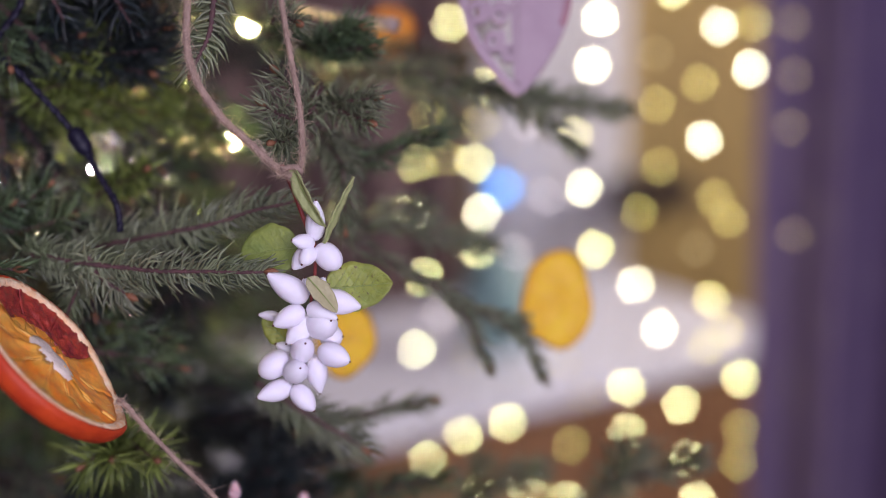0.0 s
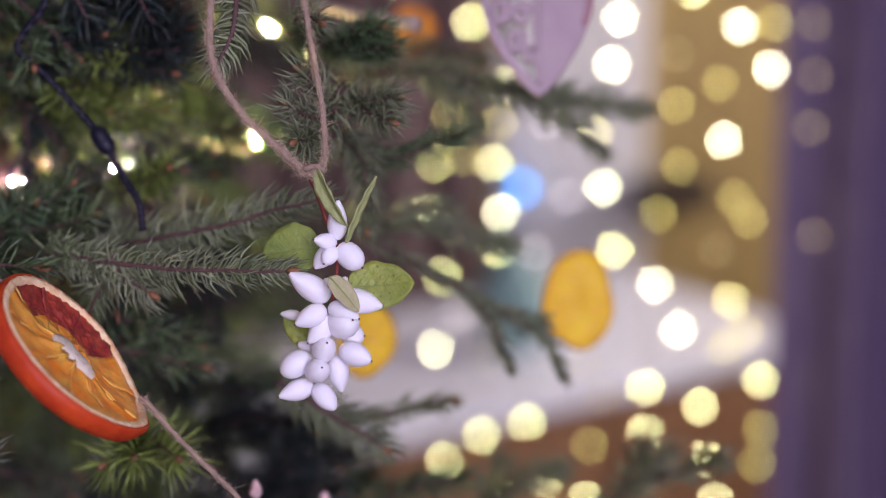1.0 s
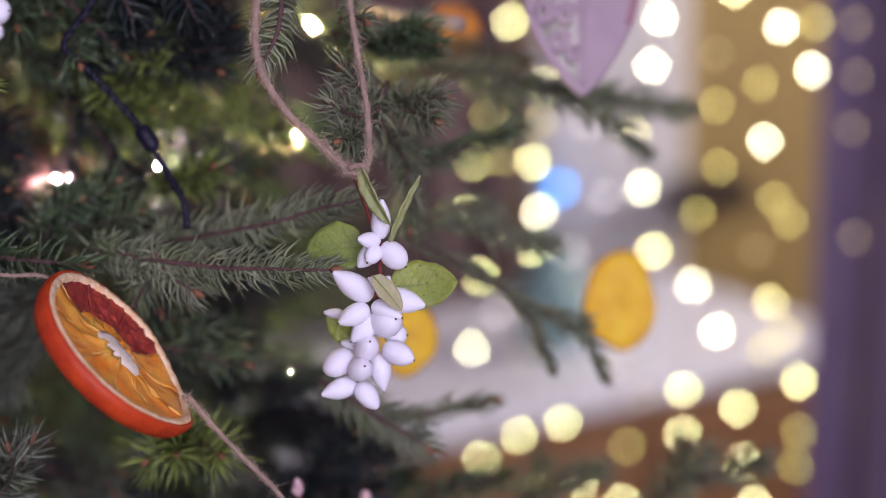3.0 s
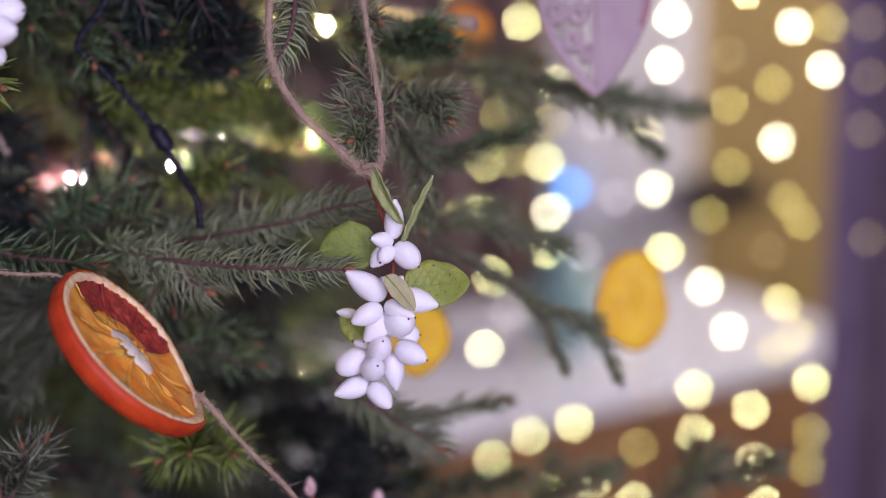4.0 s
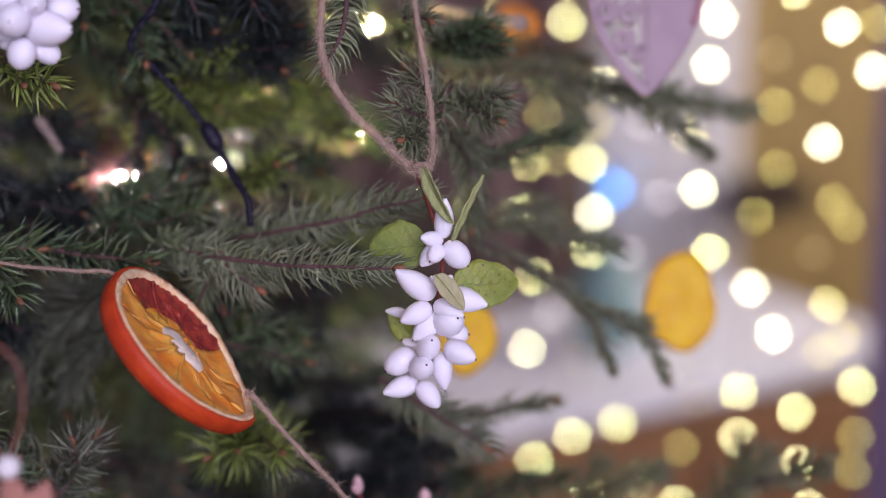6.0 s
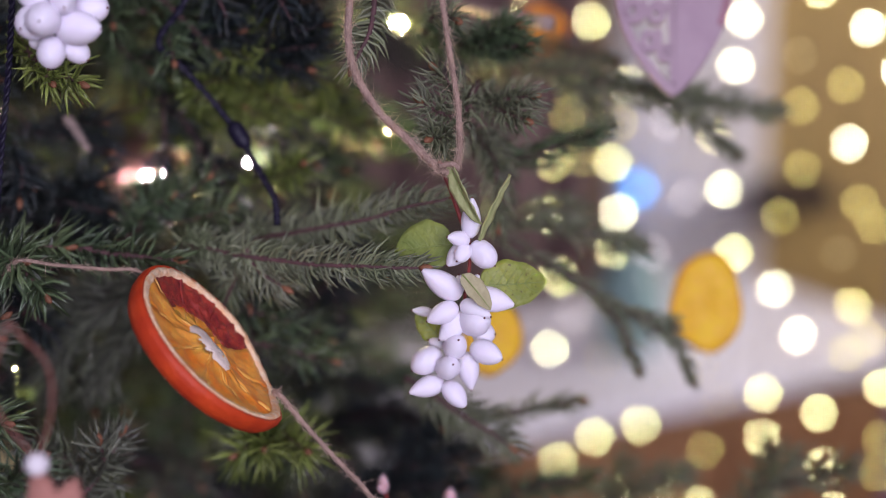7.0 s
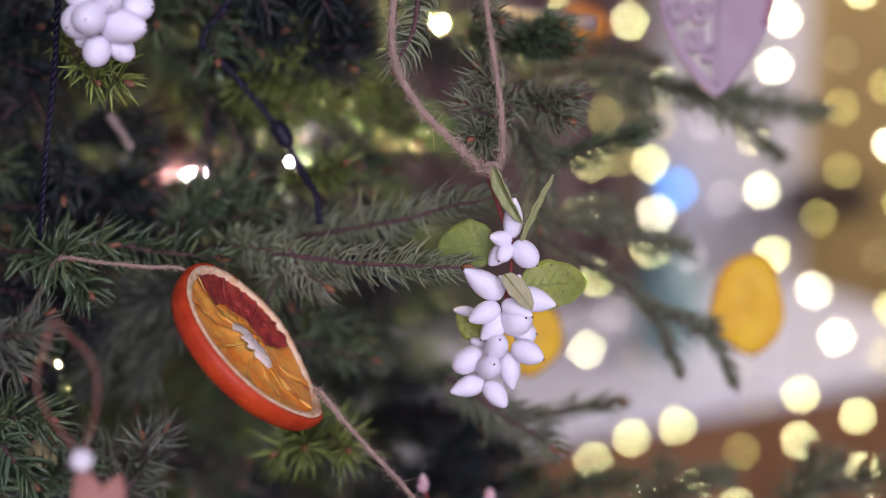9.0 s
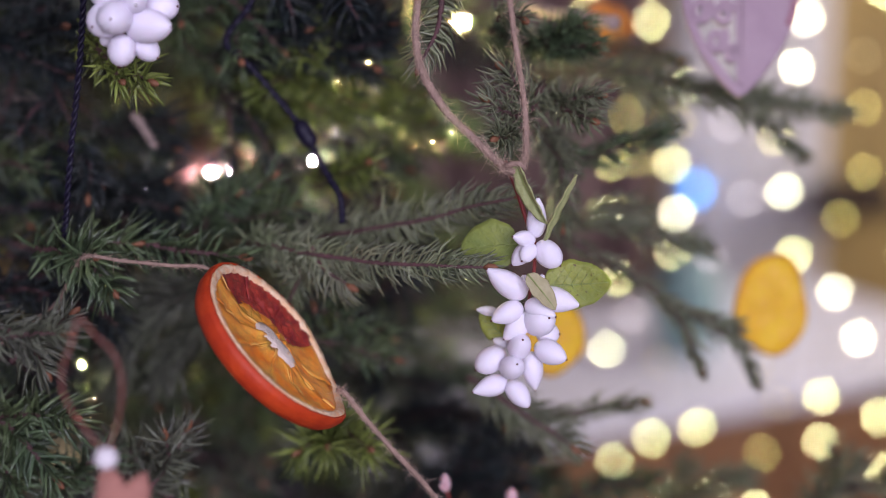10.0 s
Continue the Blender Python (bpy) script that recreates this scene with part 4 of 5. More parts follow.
def add_leaf(parent, base, tip, face, width, mat, fold=0.15, curl=0.1):
    v, f, rib = leaf_mesh(base, tip, face, width, fold, curl)
    ob = mesh_part("leaf", v, f, mat, parent)
    mesh_part("midrib", *tube(rib, np.linspace(0.0003, 0.0001, len(rib)), 5), M_VEIN, ob)
    if width < 0.008:
        return
    # side veins, running out and forwards from the midrib
    grid = np.array(v[:16 * 9]).reshape(16, 9, 3)
    for i in range(2, 12, 2):
        for end in (8, 0):
            step = 1 if end else -1
            line = np.array([grid[min(15, i + q)][4 + step * q] for q in range(4)])
            mesh_part("side_vein", *tube(smooth_line(line + unit(np.array(face, float)) * 0.00005, 8), np.linspace(0.00016, 0.00006, 8), 4), M_VEIN, ob)


# snowberry sprig on its twine loop
sprig = empty("snowberry_sprig", (-0.0513, 0.478, 1.5134), "white snowberry sprig with green leaves on jute twine", "berry sprig")
stem = np.array([(-0.0527, 0.479, 1.5144), (-0.049, 0.478, 1.5061), (-0.0453, 0.478, 1.4947), (-0.0428, 0.478, 1.488), (-0.0427, 0.479, 1.4791), (-0.0442, 0.479, 1.4693), (-0.0461, 0.479, 1.4594), (-0.048, 0.479, 1.4493), (-0.0498, 0.478, 1.4392)])
mesh_part("stem", *tube(smooth_line(stem, 50), np.linspace(0.00085, 0.0004, 50), 8), M_STEM, sprig, "thin red stem")
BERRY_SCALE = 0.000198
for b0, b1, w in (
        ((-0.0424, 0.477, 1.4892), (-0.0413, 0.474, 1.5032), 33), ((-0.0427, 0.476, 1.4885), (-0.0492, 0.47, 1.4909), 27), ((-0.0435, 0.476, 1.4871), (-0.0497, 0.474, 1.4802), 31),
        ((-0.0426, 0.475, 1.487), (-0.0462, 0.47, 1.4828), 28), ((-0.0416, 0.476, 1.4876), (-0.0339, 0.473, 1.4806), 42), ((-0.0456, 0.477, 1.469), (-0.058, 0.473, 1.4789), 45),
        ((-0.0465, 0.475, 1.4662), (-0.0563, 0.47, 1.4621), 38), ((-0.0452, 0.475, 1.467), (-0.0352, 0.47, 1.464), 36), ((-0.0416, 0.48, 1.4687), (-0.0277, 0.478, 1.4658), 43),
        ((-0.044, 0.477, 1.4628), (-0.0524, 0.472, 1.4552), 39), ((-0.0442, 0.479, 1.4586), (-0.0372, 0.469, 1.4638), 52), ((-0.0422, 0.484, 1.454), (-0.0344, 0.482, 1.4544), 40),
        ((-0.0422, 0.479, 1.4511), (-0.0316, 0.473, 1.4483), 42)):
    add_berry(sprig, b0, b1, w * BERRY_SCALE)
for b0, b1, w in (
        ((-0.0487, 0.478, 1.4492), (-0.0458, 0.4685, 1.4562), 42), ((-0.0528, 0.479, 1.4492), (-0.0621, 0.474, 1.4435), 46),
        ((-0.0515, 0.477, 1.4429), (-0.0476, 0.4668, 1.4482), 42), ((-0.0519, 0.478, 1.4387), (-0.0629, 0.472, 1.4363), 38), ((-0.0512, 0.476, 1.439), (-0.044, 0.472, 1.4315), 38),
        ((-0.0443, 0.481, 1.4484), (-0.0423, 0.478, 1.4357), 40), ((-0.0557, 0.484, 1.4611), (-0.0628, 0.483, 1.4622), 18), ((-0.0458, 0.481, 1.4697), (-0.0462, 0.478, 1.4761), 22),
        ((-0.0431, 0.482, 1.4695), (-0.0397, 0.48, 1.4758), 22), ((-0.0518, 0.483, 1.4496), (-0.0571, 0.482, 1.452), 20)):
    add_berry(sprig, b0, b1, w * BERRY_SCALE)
add_leaf(sprig, (-0.0482, 0.482, 1.4858), (-0.0689, 0.486, 1.4818), (0.0204, -0.9189, 0.4772), 0.0178, M_LEAF_DARK, 0.14, 0.06)
add_leaf(sprig, (-0.0398, 0.481, 1.4714), (-0.0168, 0.479, 1.4738), (0.2179, -0.9823, 0.3235), 0.0162, M_LEAF, 0.10, -0.06)
add_leaf(sprig, (-0.0444, 0.47, 1.4785), (-0.0349, 0.4675, 1.4672), (0.3147, -0.8403, 0.4252), 0.0064, M_BRACT, 0.25, 0.05)
add_leaf(sprig, (-0.0521, 0.482, 1.4517), (-0.0616, 0.485, 1.461), (-0.1699, -1.0485, 0.0419), 0.0085, M_LEAF, 0.12, 0.05)
add_leaf(sprig, (-0.0489, 0.474, 1.5149), (-0.0385, 0.468, 1.4955), (-0.5536, -0.4893, 0.1856), 0.0056, M_LEAF_PALE, 0.5, 0.06)
add_leaf(sprig, (-0.0394, 0.474, 1.489), (-0.029, 0.476, 1.5107), (0.9063, -0.2267, 0.2537), 0.0056, M_LEAF_PALE, 0.25, -0.03)
under(sprig)

loop = empty("twine_loop", (-0.0511, 0.476, 1.513), "hairy beige jute twine loop tied round the stem", "twine")
twine("twine", [(-0.0138, 0.49, 1.6078), (-0.0619, 0.5, 1.6138), (-0.0772, 0.49, 1.589), (-0.0809, 0.478, 1.5646), (-0.0798, 0.474, 1.547), (-0.072, 0.474, 1.5324), (-0.0626, 0.475, 1.5226), (-0.0535, 0.476, 1.5134), (-0.049, 0.474, 1.5114)], 0.00125, loop, 5)
twine("twine", [(-0.0563, 0.5, 1.6137), (-0.0545, 0.495, 1.5886), (-0.0516, 0.489, 1.5653), (-0.0488, 0.485, 1.5473), (-0.0464, 0.482, 1.5328), (-0.0456, 0.479, 1.5202), (-0.0463, 0.476, 1.5129)], 0.00095, loop, 6)
twine("knot", [(-0.0518, 0.4735, 1.5138), (-0.0479, 0.472, 1.5148), (-0.046, 0.474, 1.5129), (-0.0486, 0.478, 1.5107), (-0.0513, 0.476, 1.5122)], 0.0009, loop, 7, 220)
under(loop)

# second sprig, higher in the tree
cluster = empty("snowberry_cluster", (-0.17, 0.455, 1.5793), "dense cluster of white snowberries on a spruce twig", "berry sprig")
mesh_part("stem", *tube(smooth_line([(-0.1669, 0.456, 1.5896), (-0.1696, 0.456, 1.5757), (-0.172, 0.455, 1.5617), (-0.1711, 0.454, 1.5565)], 24), 0.0007, 7), M_STEM, cluster)
for b0, b1, w in (
        ((-0.174, 0.456, 1.5643), (-0.178, 0.445, 1.5612), 58), ((-0.1721, 0.452, 1.5637), (-0.169, 0.437, 1.5643), 58), ((-0.1697, 0.455, 1.5608), (-0.1537, 0.448, 1.5609), 60),
        ((-0.1703, 0.453, 1.558), (-0.1717, 0.449, 1.5485), 48), ((-0.1691, 0.458, 1.5565), (-0.1609, 0.455, 1.5505), 42), ((-0.1651, 0.46, 1.5663), (-0.1538, 0.456, 1.5666), 50),
        ((-0.1678, 0.455, 1.5705), (-0.1626, 0.442, 1.568), 46), ((-0.1717, 0.456, 1.5714), (-0.1793, 0.448, 1.5714), 54), ((-0.1681, 0.457, 1.5766), (-0.1555, 0.449, 1.5761), 54),
        ((-0.1697, 0.457, 1.5792), (-0.175, 0.449, 1.5822), 52), ((-0.168, 0.455, 1.581), (-0.1635, 0.449, 1.5915), 46), ((-0.178, 0.458, 1.5579), (-0.1756, 0.456, 1.5549), 36)):
    add_berry(cluster, b0, b1, w * 0.00019)
under(cluster)


# ---- dried citrus slices ----
def citrus(name, centre, normal, axis, radius, thick, mats, label, category, seed, warp=0.1, squash=1.0, n_seg=10, dark=(), bowl=0.12, film=None, lump=0.015):
    """A dried slice: rind, pith ring, wedges sunk between membranes, and a core."""
    rng = np.random.default_rng(seed)
    z = unit(np.array(normal, float))
    x = unit(np.array(axis, float) - z * np.dot(axis, z))
    y = np.cross(z, x)
    c = np.array(centre)
    rind, pith, flesh, flesh_dark, core = mats
    ph = rng.uniform(0, 6.28)

    def world_of(r, a, h):
        rr = r * (1 + lump * (math.sin(3 * a + ph) + 0.55 * math.sin(5 * a + 2 * ph)) + 0.002 * math.sin(17 * a + ph))
        lift = -warp * radius * (r / radius) ** 2 * (math.sin(2 * a) * (0.1 if math.sin(a) < 0 else (1 if math.cos(a) > 0 else 0.3)) + 0.1 * math.sin(3 * a + ph))
        return c + x * rr * math.cos(a) + y * rr * math.sin(a) * squash + z * (h + lift)

    thing = empty(name, c + z * 0, label, category)

    def ring(nm, prof, mat, k=120, rough=0.0):
        v, f = [], []
        m = len(prof)
        for i in range(k):
            a = i * 2 * math.pi / k
            for r, h in prof:
                v.append(world_of(r * radius + rng.normal(0, rough), a, h * thick + rng.normal(0, rough)))
        for i in range(k):
            for j in range(m):
                f.append((i * m + j, i * m + (j + 1) % m, ((i + 1) % k) * m + (j + 1) % m, ((i + 1) % k) * m + j))
        return mesh_part(nm, v, f, mat, thing)

    ring("rind", [(0.955, 0.47), (0.985, 0.44), (1.0, 0.2), (0.985, -0.15), (0.945, -0.44), (0.915, -0.48), (0.905, -0.3), (0.935, 0.3)], rind)
    ring("pith", [(0.862, 0.36), (0.885, 0.475), (0.92, 0.50), (0.95, 0.485), (0.945, 0.2), (0.93, -0.2), (0.915, -0.49), (0.89, -0.5), (0.87, -0.46), (0.862, -0.3)], pith, 150, 0.00013)
    gap = 0.012

    def wedge(nm, a0, a1, r0, r1, height, mat, nr=12, na=9):
        """A wedge of flesh between two angles and two radii, with its height on both faces."""
        v, f = [], []
        for back in (1, -1):
            for i in range(nr):
                r = r0 + (r1 - r0) * i / (nr - 1)
                for j in range(na):
                    w = j / (na - 1)
                    v.append(world_of(r * radius, a0 + (a1 - a0) * w, back * height(r, w, a0 + (a1 - a0) * w) * thick))
        o = nr * na
        for i in range(nr - 1):
            for j in range(na - 1):
                q = i * na + j
                f += [(q, q + na, q + na + 1, q + 1), (o + q, o + q + 1, o + q + na + 1, o + q + na)]
        edge = [i * na for i in range(nr)] + [(nr - 1) * na + j for j in range(1, na)] + [i * na + na - 1 for i in range(nr - 2, -1, -1)] + list(range(na - 2, 0, -1))
        f += [(edge[q], o + edge[q], o + edge[(q + 1) % len(edge)], edge[(q + 1) % len(edge)]) for q in range(len(edge))]
        mesh_part(nm, v, f, mat, thing)

    for s in range(n_seg):
        a0, a1 = s * 2 * math.pi / n_seg + gap, (s + 1) * 2 * math.pi / n_seg - gap
        sunk = rng.uniform(0.03, 0.1)

        def floor_of(r, w, a):
            swell = (4 * w * (1 - w)) ** 0.6
            return 0.42 - sunk * swell - bowl * math.sin(math.pi * min(1, max(0, (r - 0.10) / 0.80))) + 0.13 * noise.noise((r * 7, a * 3.5, seed)) + 0.06 * noise.noise((r * 21, a * 13, seed + 3))

        if s in dark:
            # the dried flesh has drawn back: a low floor inside, a dark crumpled slope up to the pith
            split = 0.50 + 0.05 * math.sin(2.1 * s)
            low = floor_of(split, 0.5, (a0 + a1) / 2) - 0.14
            wedge("segment", a0, a1, 0.16, split + 0.02, lambda r, w, a: floor_of(r, w, a) - 0.14 * min(1, (r - 0.16) / (split - 0.16)), flesh)
            wedge("dried_flesh", a0 - gap, a1 + gap, split, 0.875, lambda r, w, a: low + (0.37 - low) * ((r - split) / (0.875 - split)) ** 1.4 + 0.10 * noise.noise((r * 15, a * 9, 7)) + 0.06 * noise.noise((r * 38, a * 27, 9)), flesh_dark, 22, 17)
            continue
        wedge("segment", a0, a1, 0.16, 0.872, floor_of, flesh)
        # membrane beside the wedge
        am = s * 2 * math.pi / n_seg
        pts = np.array([world_of(r * radius, am + 0.03 * math.sin(7 * r + s), 0) for r in np.linspace(0.14, 0.88, 12)])
        v, f = [], []
        t = x * -math.sin(am) + y * math.cos(am)
        for i, p in enumerate(pts):
            r = 0.14 + 0.74 * i / 11
            for sx, sz in ((-1, -1), (1, -1), (1, 1), (-1, 1)):
                v.append(p + t * sx * 0.0004 + z * sz * thick * (floor_of(r, 0.0, am) - 0.03 + 0.045 * math.sin(11 * r + 2.3 * s)))
        f = [(i * 4 + j, i * 4 + (j + 1) % 4, i * 4 + 4 + (j + 1) % 4, i * 4 + 4 + j) for i in range(11) for j in range(4)] + [(3, 2, 1, 0), (44, 45, 46, 47)]
        mesh_part("membrane", v, f, film or flesh, thing)
    v, f = [], []
    k = 30
    for r, h in ((0.02, -0.4), (0.16, -0.34), (0.19, 0), (0.20, 0.25), (0.13, 0.38), (0.02, 0.37)):
        for a in range(k):
            turn = a * 2 * math.pi / k
            wide = 1 + (0.46 * math.cos(2 * turn) + 0.18 * noise.noise((2 * math.cos(turn), 2 * math.sin(turn), seed))) * (r > 0.05)
            v.append(world_of(radius * r * wide, turn, h * thick))
    f = [(i * k + j, i * k + (j + 1) % k, (i + 1) * k + (j + 1) % k, (i + 1) * k + j) for i in range(5) for j in range(k)] + [tuple(range(k - 1, -1, -1)), tuple(range(5 * k, 6 * k))]
    mesh_part("core", v, f, core, thing)
    under(thing)
    return thing


ORANGE = (M_RIND, M_PITH, M_FLESH, M_FLESH_DARK, M_CORE)
LEMON = (M_LEMON_RIND, M_LEMON, M_LEMON, M_LEMON, M_LEMON)
AMBER = (M_RIND, M_LEMON_RIND, M_LEMON_RIND, M_LEMON_RIND, M_LEMON_RIND)
citrus("orange_slice", (-0.1276, 0.4544, 1.4557), (0.7537, 0.0247, 0.6568), (0.657, -0.062, -0.7517), 0.0333, 0.0082, ORANGE, "thick dried orange slice with red rind on twine", "dried orange", 3, 0.085, dark=(2, 3, 4), bowl=0.24, film=M_FILM)
citrus("lemon_slice", (0.05, 0.632, 1.4246), (0.3712, -0.9217, 0.2787), (0.0812, 0.245, 0.9713), 0.0222, 0.005, LEMON, "dried yellow citrus slice on a spruce twig", "dried citrus", 8, 0.06, squash=0.76, lump=0.045, film=M_FILM)
citrus("lemon_slice", (-0.0429, 0.62, 1.4112), (-0.0752, -0.9779, 0.2838), (0.0812, 0.245, 0.9713), 0.0165, 0.005, LEMON, "dried yellow citrus slice behind the snowberries", "dried citrus", 9, 0.06, squash=0.8, lump=0.04, film=M_FILM)
citrus("orange_slice", (-0.0251, 0.74, 1.5335), (-0.0762, -0.9663, 0.3325), (0.0812, 0.245, 0.9713), 0.0135, 0.006, AMBER, "small dried orange slice deep in the tree", "dried orange", 10, 0.06)

garland = empty("twine_garland", (-0.1953, 0.47, 1.4813), "thin beige jute twine that carries the orange slice", "twine")
twine("twine", [(-0.2458, 0.49, 1.4375), (-0.2155, 0.487, 1.458), (-0.2045, 0.48, 1.4728), (-0.1938, 0.468, 1.4819), (-0.1803, 0.464, 1.4817), (-0.1631, 0.462, 1.4809), (-0.1488, 0.463, 1.479), (-0.137, 0.4625, 1.4638)], 0.00062, garland, 8, 300)
twine("twine", [(-0.1067, 0.459, 1.4402), (-0.1035, 0.4545, 1.4407), (-0.0963, 0.455, 1.4311), (-0.0877, 0.459, 1.4185), (-0.0798, 0.463, 1.4075), (-0.0702, 0.47, 1.3915), (-0.0556, 0.48, 1.3696)], 0.00082, garland, 9, 700)
under(garland)


# ---- carved heart ----
HC = np.array((0.0303, 0.59, 1.5544))
HX, HZ, HN = np.array((0.9965, -0.0244, 0.0552)), np.array((-0.0106, 0.3315, 0.9489)), np.array((-0.0389, -0.942, 0.3274))
heart = empty("heart_ornament", HC, "pale rose wooden heart with one fretwork half", "ornament")
HS = 0.0236


def heart_edge(u):
    """The outline of the right half, u from the notch (0) to the tip (1)."""
    a = math.pi * u
    return 0.95 * math.sin(a) ** 1.45, (13 * math.cos(a) - 5 * math.cos(2 * a) - 2 * math.cos(3 * a) - math.cos(4 * a)) / 13.5 * 1.0


def heart_at(px, pz, d):
    return HC + HX * px * HS + HZ * (pz * HS * 1.18 + 0.002) + HN * d


def plate(name, outline, mat, d0, d1, label=""):
    """A flat piece of the given outline with thickness and an eased edge."""
    n = len(outline)
    cx, cz = sum(p[0] for p in outline) / n, sum(p[1] for p in outline) / n
    v, f = [], []
    for s, d in ((0.96, d0), (1.0, d0 + 0.0006), (1.0, d1 - 0.0006), (0.96, d1)):
        v += [heart_at(cx + (p[0] - cx) * s, cz + (p[1] - cz) * s, d) for p in outline]
    for i in range(3):
        f += [(i * n + j, i * n + (j + 1) % n, (i + 1) * n + (j + 1) % n, (i + 1) * n + j) for j in range(n)]
    f += [tuple(range(n - 1, -1, -1)), tuple(range(3 * n, 4 * n))]
    return mesh_part(name, v, f, mat, heart, label, smooth=False)


right = [heart_edge(i / 40) for i in range(41)]
plate("solid_half", [(0.0, right[0][1])] + right[1:] + [(0.0, right[-1][1])], M_HEART, -0.002, 0.002)
plate("painted_edge", [(p[0] * 1.0, p[1]) for p in right[14:27]] + [(p[0] * 0.86, p[1] * 0.95 + 0.02) for p in reversed(right[14:27])], M_ROSE, 0.0021, 0.0027, "deep rose paint stroke")


def strip(name, pts, half):
    """A sawn strip of the fretwork."""
    line = smooth_line([(p[0], p[1], 0) for p in pts], 40)
    t = unit(np.gradient(line, axis=0))
    v, f = [], []
    for i, p in enumerate(line):
        q = np.array([-t[i][1], t[i][0]])
        for sx, d in ((-1, -0.002), (1, -0.002), (1, 0.002), (-1, 0.002)):
            v.append(heart_at(p[0] + q[0] * half * sx, p[1] + q[1] * half * sx, d))
    f = [(i * 4 + j, i * 4 + (j + 1) % 4, i * 4 + 4 + (j + 1) % 4, i * 4 + 4 + j) for i in range(39) for j in range(4)] + [(3, 2, 1, 0), (156, 157, 158, 159)]
    mesh_part(name, v, f, M_HEART, heart, smooth=False)


def scroll(cx, cz, r, turn, hand, loops=1.35):
    return [(cx + hand * r * (1 - 0.72 * u) * math.cos(turn + u * loops * 2 * math.pi), cz + r * (1 - 0.72 * u) * math.sin(turn + u * loops * 2 * math.pi)) for u in np.linspace(0, 1, 14)]


strip("outer_band", [(-p[0] * 0.95, p[1] * 0.97) for p in right[1:]], 0.075)
strip("inner_band", [(-0.05, right[0][1]), (-0.06, 0.2), (-0.05, -0.4), (-0.03, -1.1)], 0.05)
for s in ((-0.44, 0.42, 0.27, 0.5, 1), (-0.66, -0.02, 0.19, 2.4, -1), (-0.28, -0.10, 0.17, 0.2, 1), (-0.40, -0.46, 0.17, 2.2, -1), (-0.16, -0.68, 0.11, 0.4, 1)):
    strip("scroll", scroll(*s), 0.052)
cord = smooth_line([heart_at(0, 0.42, 0), heart_at(0.05, 1.6, 0), heart_at(0.02, 3.2, -0.01)], 20)
mesh_part("hanging_cord", *tube(cord, 0.0006, 6), M_TWINE, heart)
under(heart)

# ---- cables of the tree lights ----
cable = empty("light_cable", (-0.1305, 0.5285, 1.5142), "dark plastic cable of the tree lights with a splice", "cable")
pieces, *_ = strand_twist(smooth_line([(-0.1442, 0.5336, 1.5754), (-0.1506, 0.5336, 1.5616), (-0.1602, 0.5336, 1.5485), (-0.1518, 0.5328, 1.5397), (-0.1411, 0.5307, 1.5281), (-0.1325, 0.5285, 1.518), (-0.1273, 0.5252, 1.511), (-0.12, 0.5168, 1.5018), (-0.1144, 0.5104, 1.4948), (-0.1134, 0.5083, 1.486)], 60), 0.00135, 16, 2, 7, 0.3)
mesh_part("wire", *joined(pieces), M_CABLE, cable)
mesh_part("splice", *tube(smooth_line([(-0.1331, 0.5277, 1.5196), (-0.1312, 0.5273, 1.5169), (-0.1288, 0.5264, 1.5133), (-0.1268, 0.5248, 1.5107)], 12), np.array([0.0012, 0.0025, 0.003, 0.0033, 0.0034, 0.0034, 0.0033, 0.0034, 0.0032, 0.0028, 0.002, 0.0012]), 10), M_CABLE, cable)
under(cable)
cable2 = empty("twisted_cable", (-0.1977, 0.475, 1.5299), "dark blue twisted two-core cable hanging in the tree", "cable")
pieces, *_ = strand_twist(smooth_line([(-0.1912, 0.48, 1.5929), (-0.1928, 0.478, 1.5673), (-0.1954, 0.477, 1.5449), (-0.1997, 0.476, 1.5182), (-0.2036, 0.476, 1.4926), (-0.2113, 0.49, 1.4729)], 60), 0.0012, 22)
mesh_part("wire", *joined(pieces), M_CABLE, cable2)
under(cable2)


# ---- bulbs of the tree lights, deep between the twigs ----
TB = mesh_of("bulb", *turned([(0.0002, -0.0014), (0.0007, -0.0010), (0.00095, 0), (0.0008, 0.0008), (0.0004, 0.0016)], (0, 0, 0), 12), M_TREEBULB)
TC = mesh_of("bulb", *turned([(0.0002, -0.0014), (0.0007, -0.0010), (0.00095, 0), (0.0008, 0.0008), (0.0004, 0.0016)], (0, 0, 0), 12), M_COOLBULB)
TS = mesh_of("socket", *turned([(0.0012, 0), (0.0016, 0.001), (0.0015, 0.007), (0.0006, 0.008)], (0, 0, 0), 8), M_CABLE)


def tree_bulb(place, data=TB):
    thing = empty("tree_light", place, "small glowing bulb in a dark socket between twigs", "bulb", "bulbs of the tree lights")
    for nm, d, dz in (("bulb", data, 0.0), ("socket", TS, 0.0015)):
        o = new(nm, d)
        o.location, o.parent = (0, 0, dz), thing


# glow added at 13 stands in for a pinkish reflection by the glass ball
for i, p in enumerate(BULB_AT):
    tree_bulb(p, TC if i in (10, 11, 13, 18) else TB)

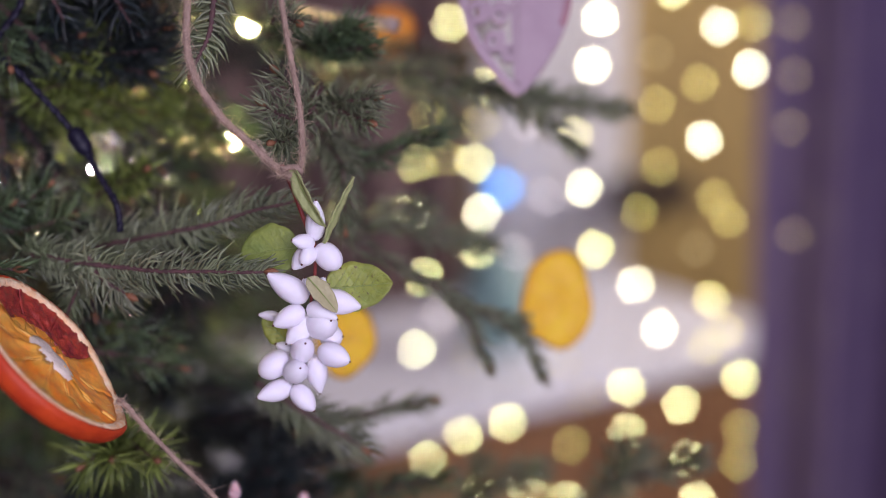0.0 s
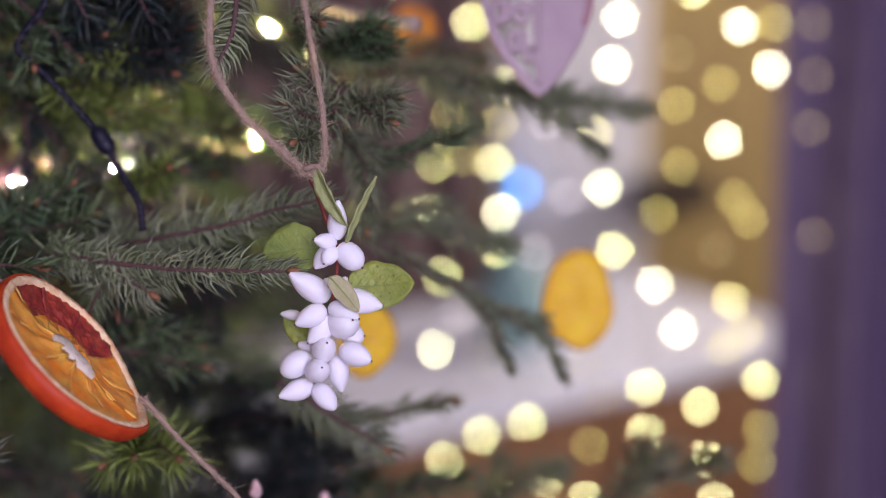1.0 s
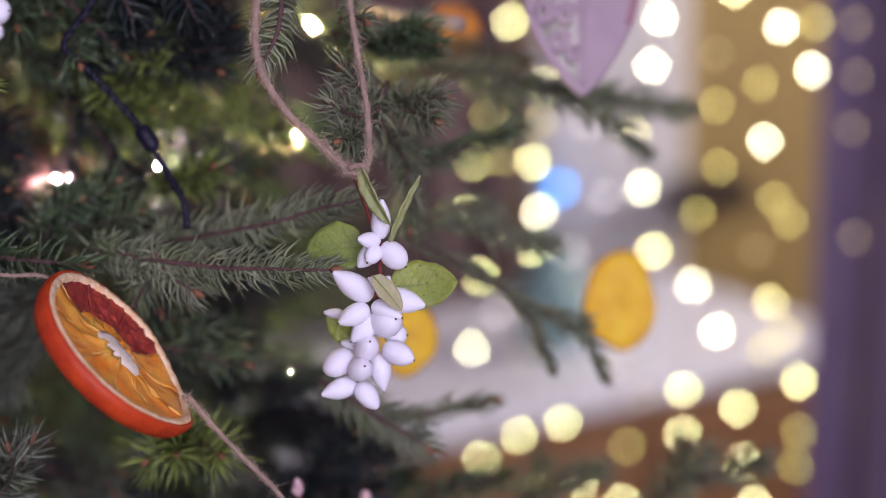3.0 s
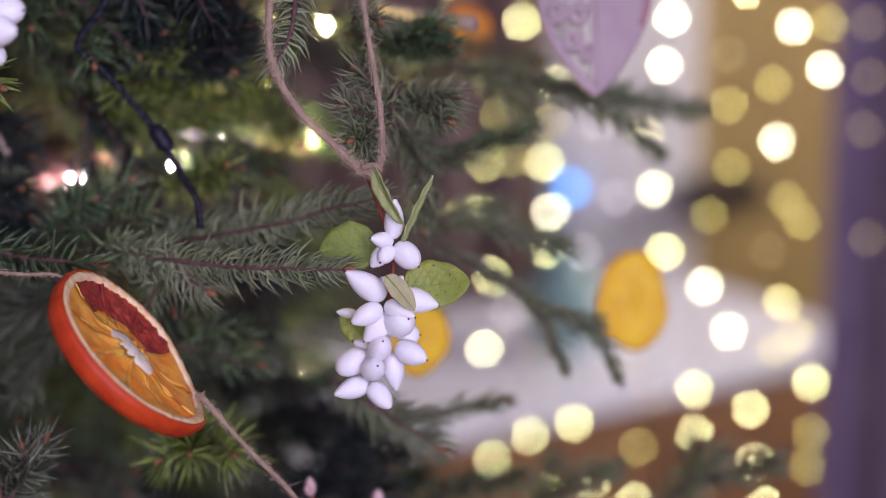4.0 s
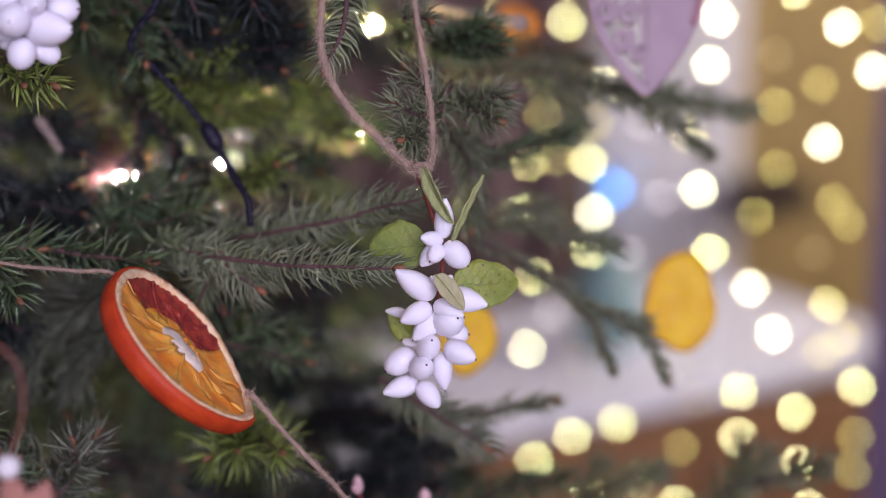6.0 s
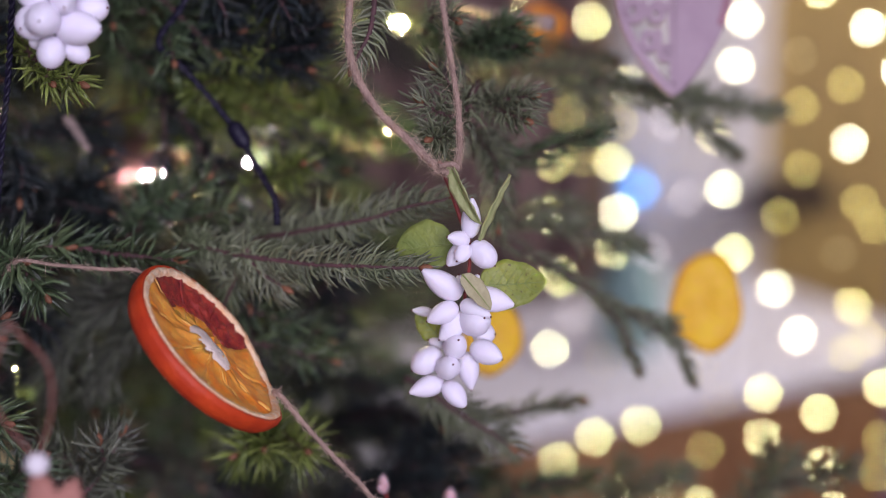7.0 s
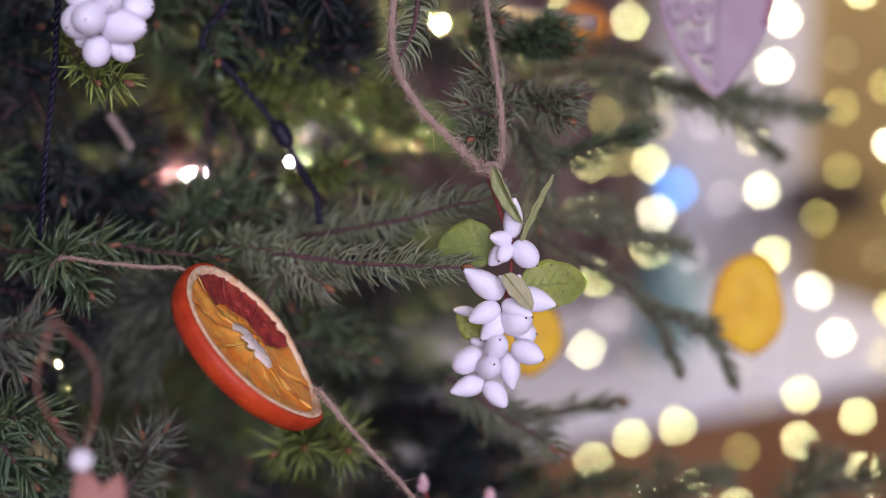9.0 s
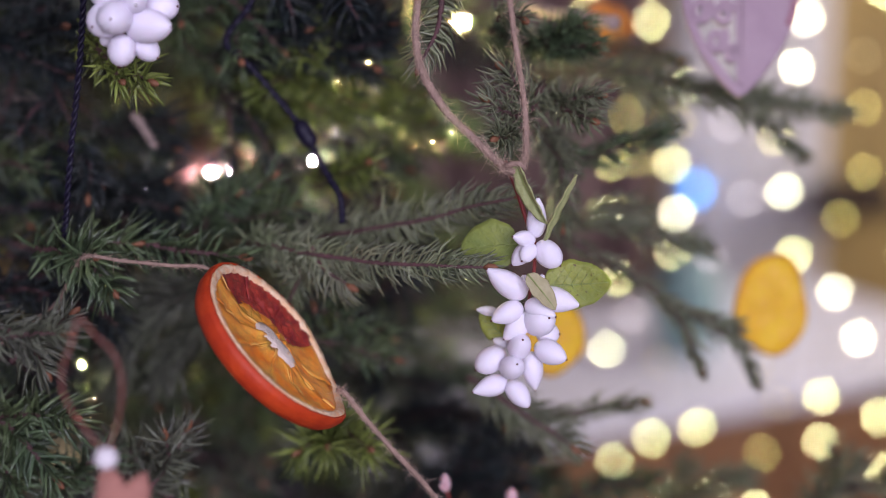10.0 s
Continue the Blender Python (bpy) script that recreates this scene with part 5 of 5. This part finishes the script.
# ---- felt ornament on a cord ----
gnome = empty("felt_ornament", (-0.1515, 0.365, 1.4464), "salmon felt ornament below a white wooden bead", "ornament")
bc = np.array((-0.1523, 0.365, 1.4512))
mesh_part("bead", *turned([(0.0008, -0.0033), (0.0021, -0.0027), (0.0033, -0.001), (0.0034, 0.0008), (0.0023, 0.0026), (0.0008, 0.0033)], bc, 18), M_BEAD, gnome)
mesh_part("cord", *tube(smooth_line([(-0.1525, 0.365, 1.453), (-0.157, 0.365, 1.4585), (-0.1621, 0.365, 1.4665), (-0.1634, 0.365, 1.4745), (-0.16, 0.365, 1.4834), (-0.158, 0.367, 1.49), (-0.1551, 0.369, 1.4855), (-0.1491, 0.367, 1.4807), (-0.1465, 0.365, 1.4742), (-0.1476, 0.365, 1.4645), (-0.1518, 0.365, 1.453)], 70), 0.00045, 6), M_RIBBON, gnome)
v, f = [], []
FO = np.array((-0.1506, 0.365, 1.4357))
FX, FZ, FN = np.array((0.9921, 0.1249, -0.0114)), np.array((-0.018, 0.2325, 0.9724)), np.array((0.1241, -0.9645, 0.2329))
outline = [(-0.0046, 0.0115), (-0.0018, 0.0135), (0.0006, 0.011), (0.0028, 0.0075), (0.006, 0.0102), (0.0085, 0.011), (0.0098, 0.006), (0.0088, -0.006), (0.007, -0.016), (0, -0.019), (-0.006, -0.016), (-0.0068, -0.004)]
k = len(outline)
for s, d in ((0.6, -0.003), (0.92, -0.002), (1.0, 0), (0.92, 0.002), (0.6, 0.003)):
    v += [FO + FX * px * s + FZ * pz * s + FN * d for px, pz in outline]
f = [(i * k + j, i * k + (j + 1) % k, (i + 1) * k + (j + 1) % k, (i + 1) * k + j) for i in range(4) for j in range(k)] + [tuple(range(k - 1, -1, -1)), tuple(range(4 * k, 5 * k))]
mesh_part("body", v, f, M_FELT, gnome)
under(gnome)

# ---- copper glass ball deep in the tree ----
ball = empty("glass_ball", (-0.2073, 0.67, 1.4834), "shiny copper glass ball hanging between the twigs", "bauble")
mc = np.array((-0.2056, 0.665, 1.474))
mesh_part("ball", *turned([(0.019 * math.sin(math.pi * i / 18) + 0.0002, -0.019 * math.cos(math.pi * i / 18)) for i in range(19)], mc, 36), M_BAUBLE, ball)
mesh_part("cap", *turned([(0.004, 0.0185), (0.0045, 0.0195), (0.004, 0.024), (0.0015, 0.0245)], mc, 16), M_DARK, ball)
mesh_part("hook", *tube(smooth_line([mc + np.array(q) for q in ((0, 0, 0.024), (0.003, 0, 0.034), (0, 0, 0.04), (-0.002, 0, 0.06))], 14), 0.0005, 6), M_CABLE, ball)
under(ball)

# ---- straw bell and a few rosy berries low in the tree ----
bell = empty("straw_bell", (-0.2414, 0.56, 1.3904), "pale straw bell ornament half hidden by needles", "ornament")
wc = np.array((-0.2441, 0.56, 1.3626))
mesh_part("bell", *turned([(0.0105, 0), (0.0115, 0.0006), (0.0098, 0.006), (0.0082, 0.014), (0.006, 0.021), (0.0025, 0.025), (0.0008, 0.0256)], wc, 24), M_STRAW, bell)
mesh_part("hanging_cord", *tube(smooth_line([wc + np.array(q) for q in ((0, 0, 0.025), (0.001, 0, 0.04), (-0.002, 0.004, 0.06))], 10), 0.0005, 6), M_TWINE, bell)
under(bell)
rosy = empty("rosy_berry_twig", (-0.0752, 0.51, 1.3772), "small twig with pale rosy berries on its tips", "berry sprig")
mesh_part("stem", *tube(smooth_line([(-0.0657, 0.52, 1.3594), (-0.0744, 0.512, 1.3764), (-0.077, 0.508, 1.3852)], 16), 0.0006, 6), M_STEM, rosy)
mesh_part("stem", *tube(smooth_line([(-0.0657, 0.52, 1.3594), (-0.0575, 0.525, 1.3669), (-0.0548, 0.53, 1.3714)], 16), 0.0006, 6), M_STEM, rosy)
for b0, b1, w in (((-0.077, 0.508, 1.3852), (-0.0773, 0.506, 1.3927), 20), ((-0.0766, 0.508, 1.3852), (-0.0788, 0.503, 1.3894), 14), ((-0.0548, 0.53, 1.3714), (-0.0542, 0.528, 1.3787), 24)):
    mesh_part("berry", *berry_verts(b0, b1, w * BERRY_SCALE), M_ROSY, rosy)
under(rosy)
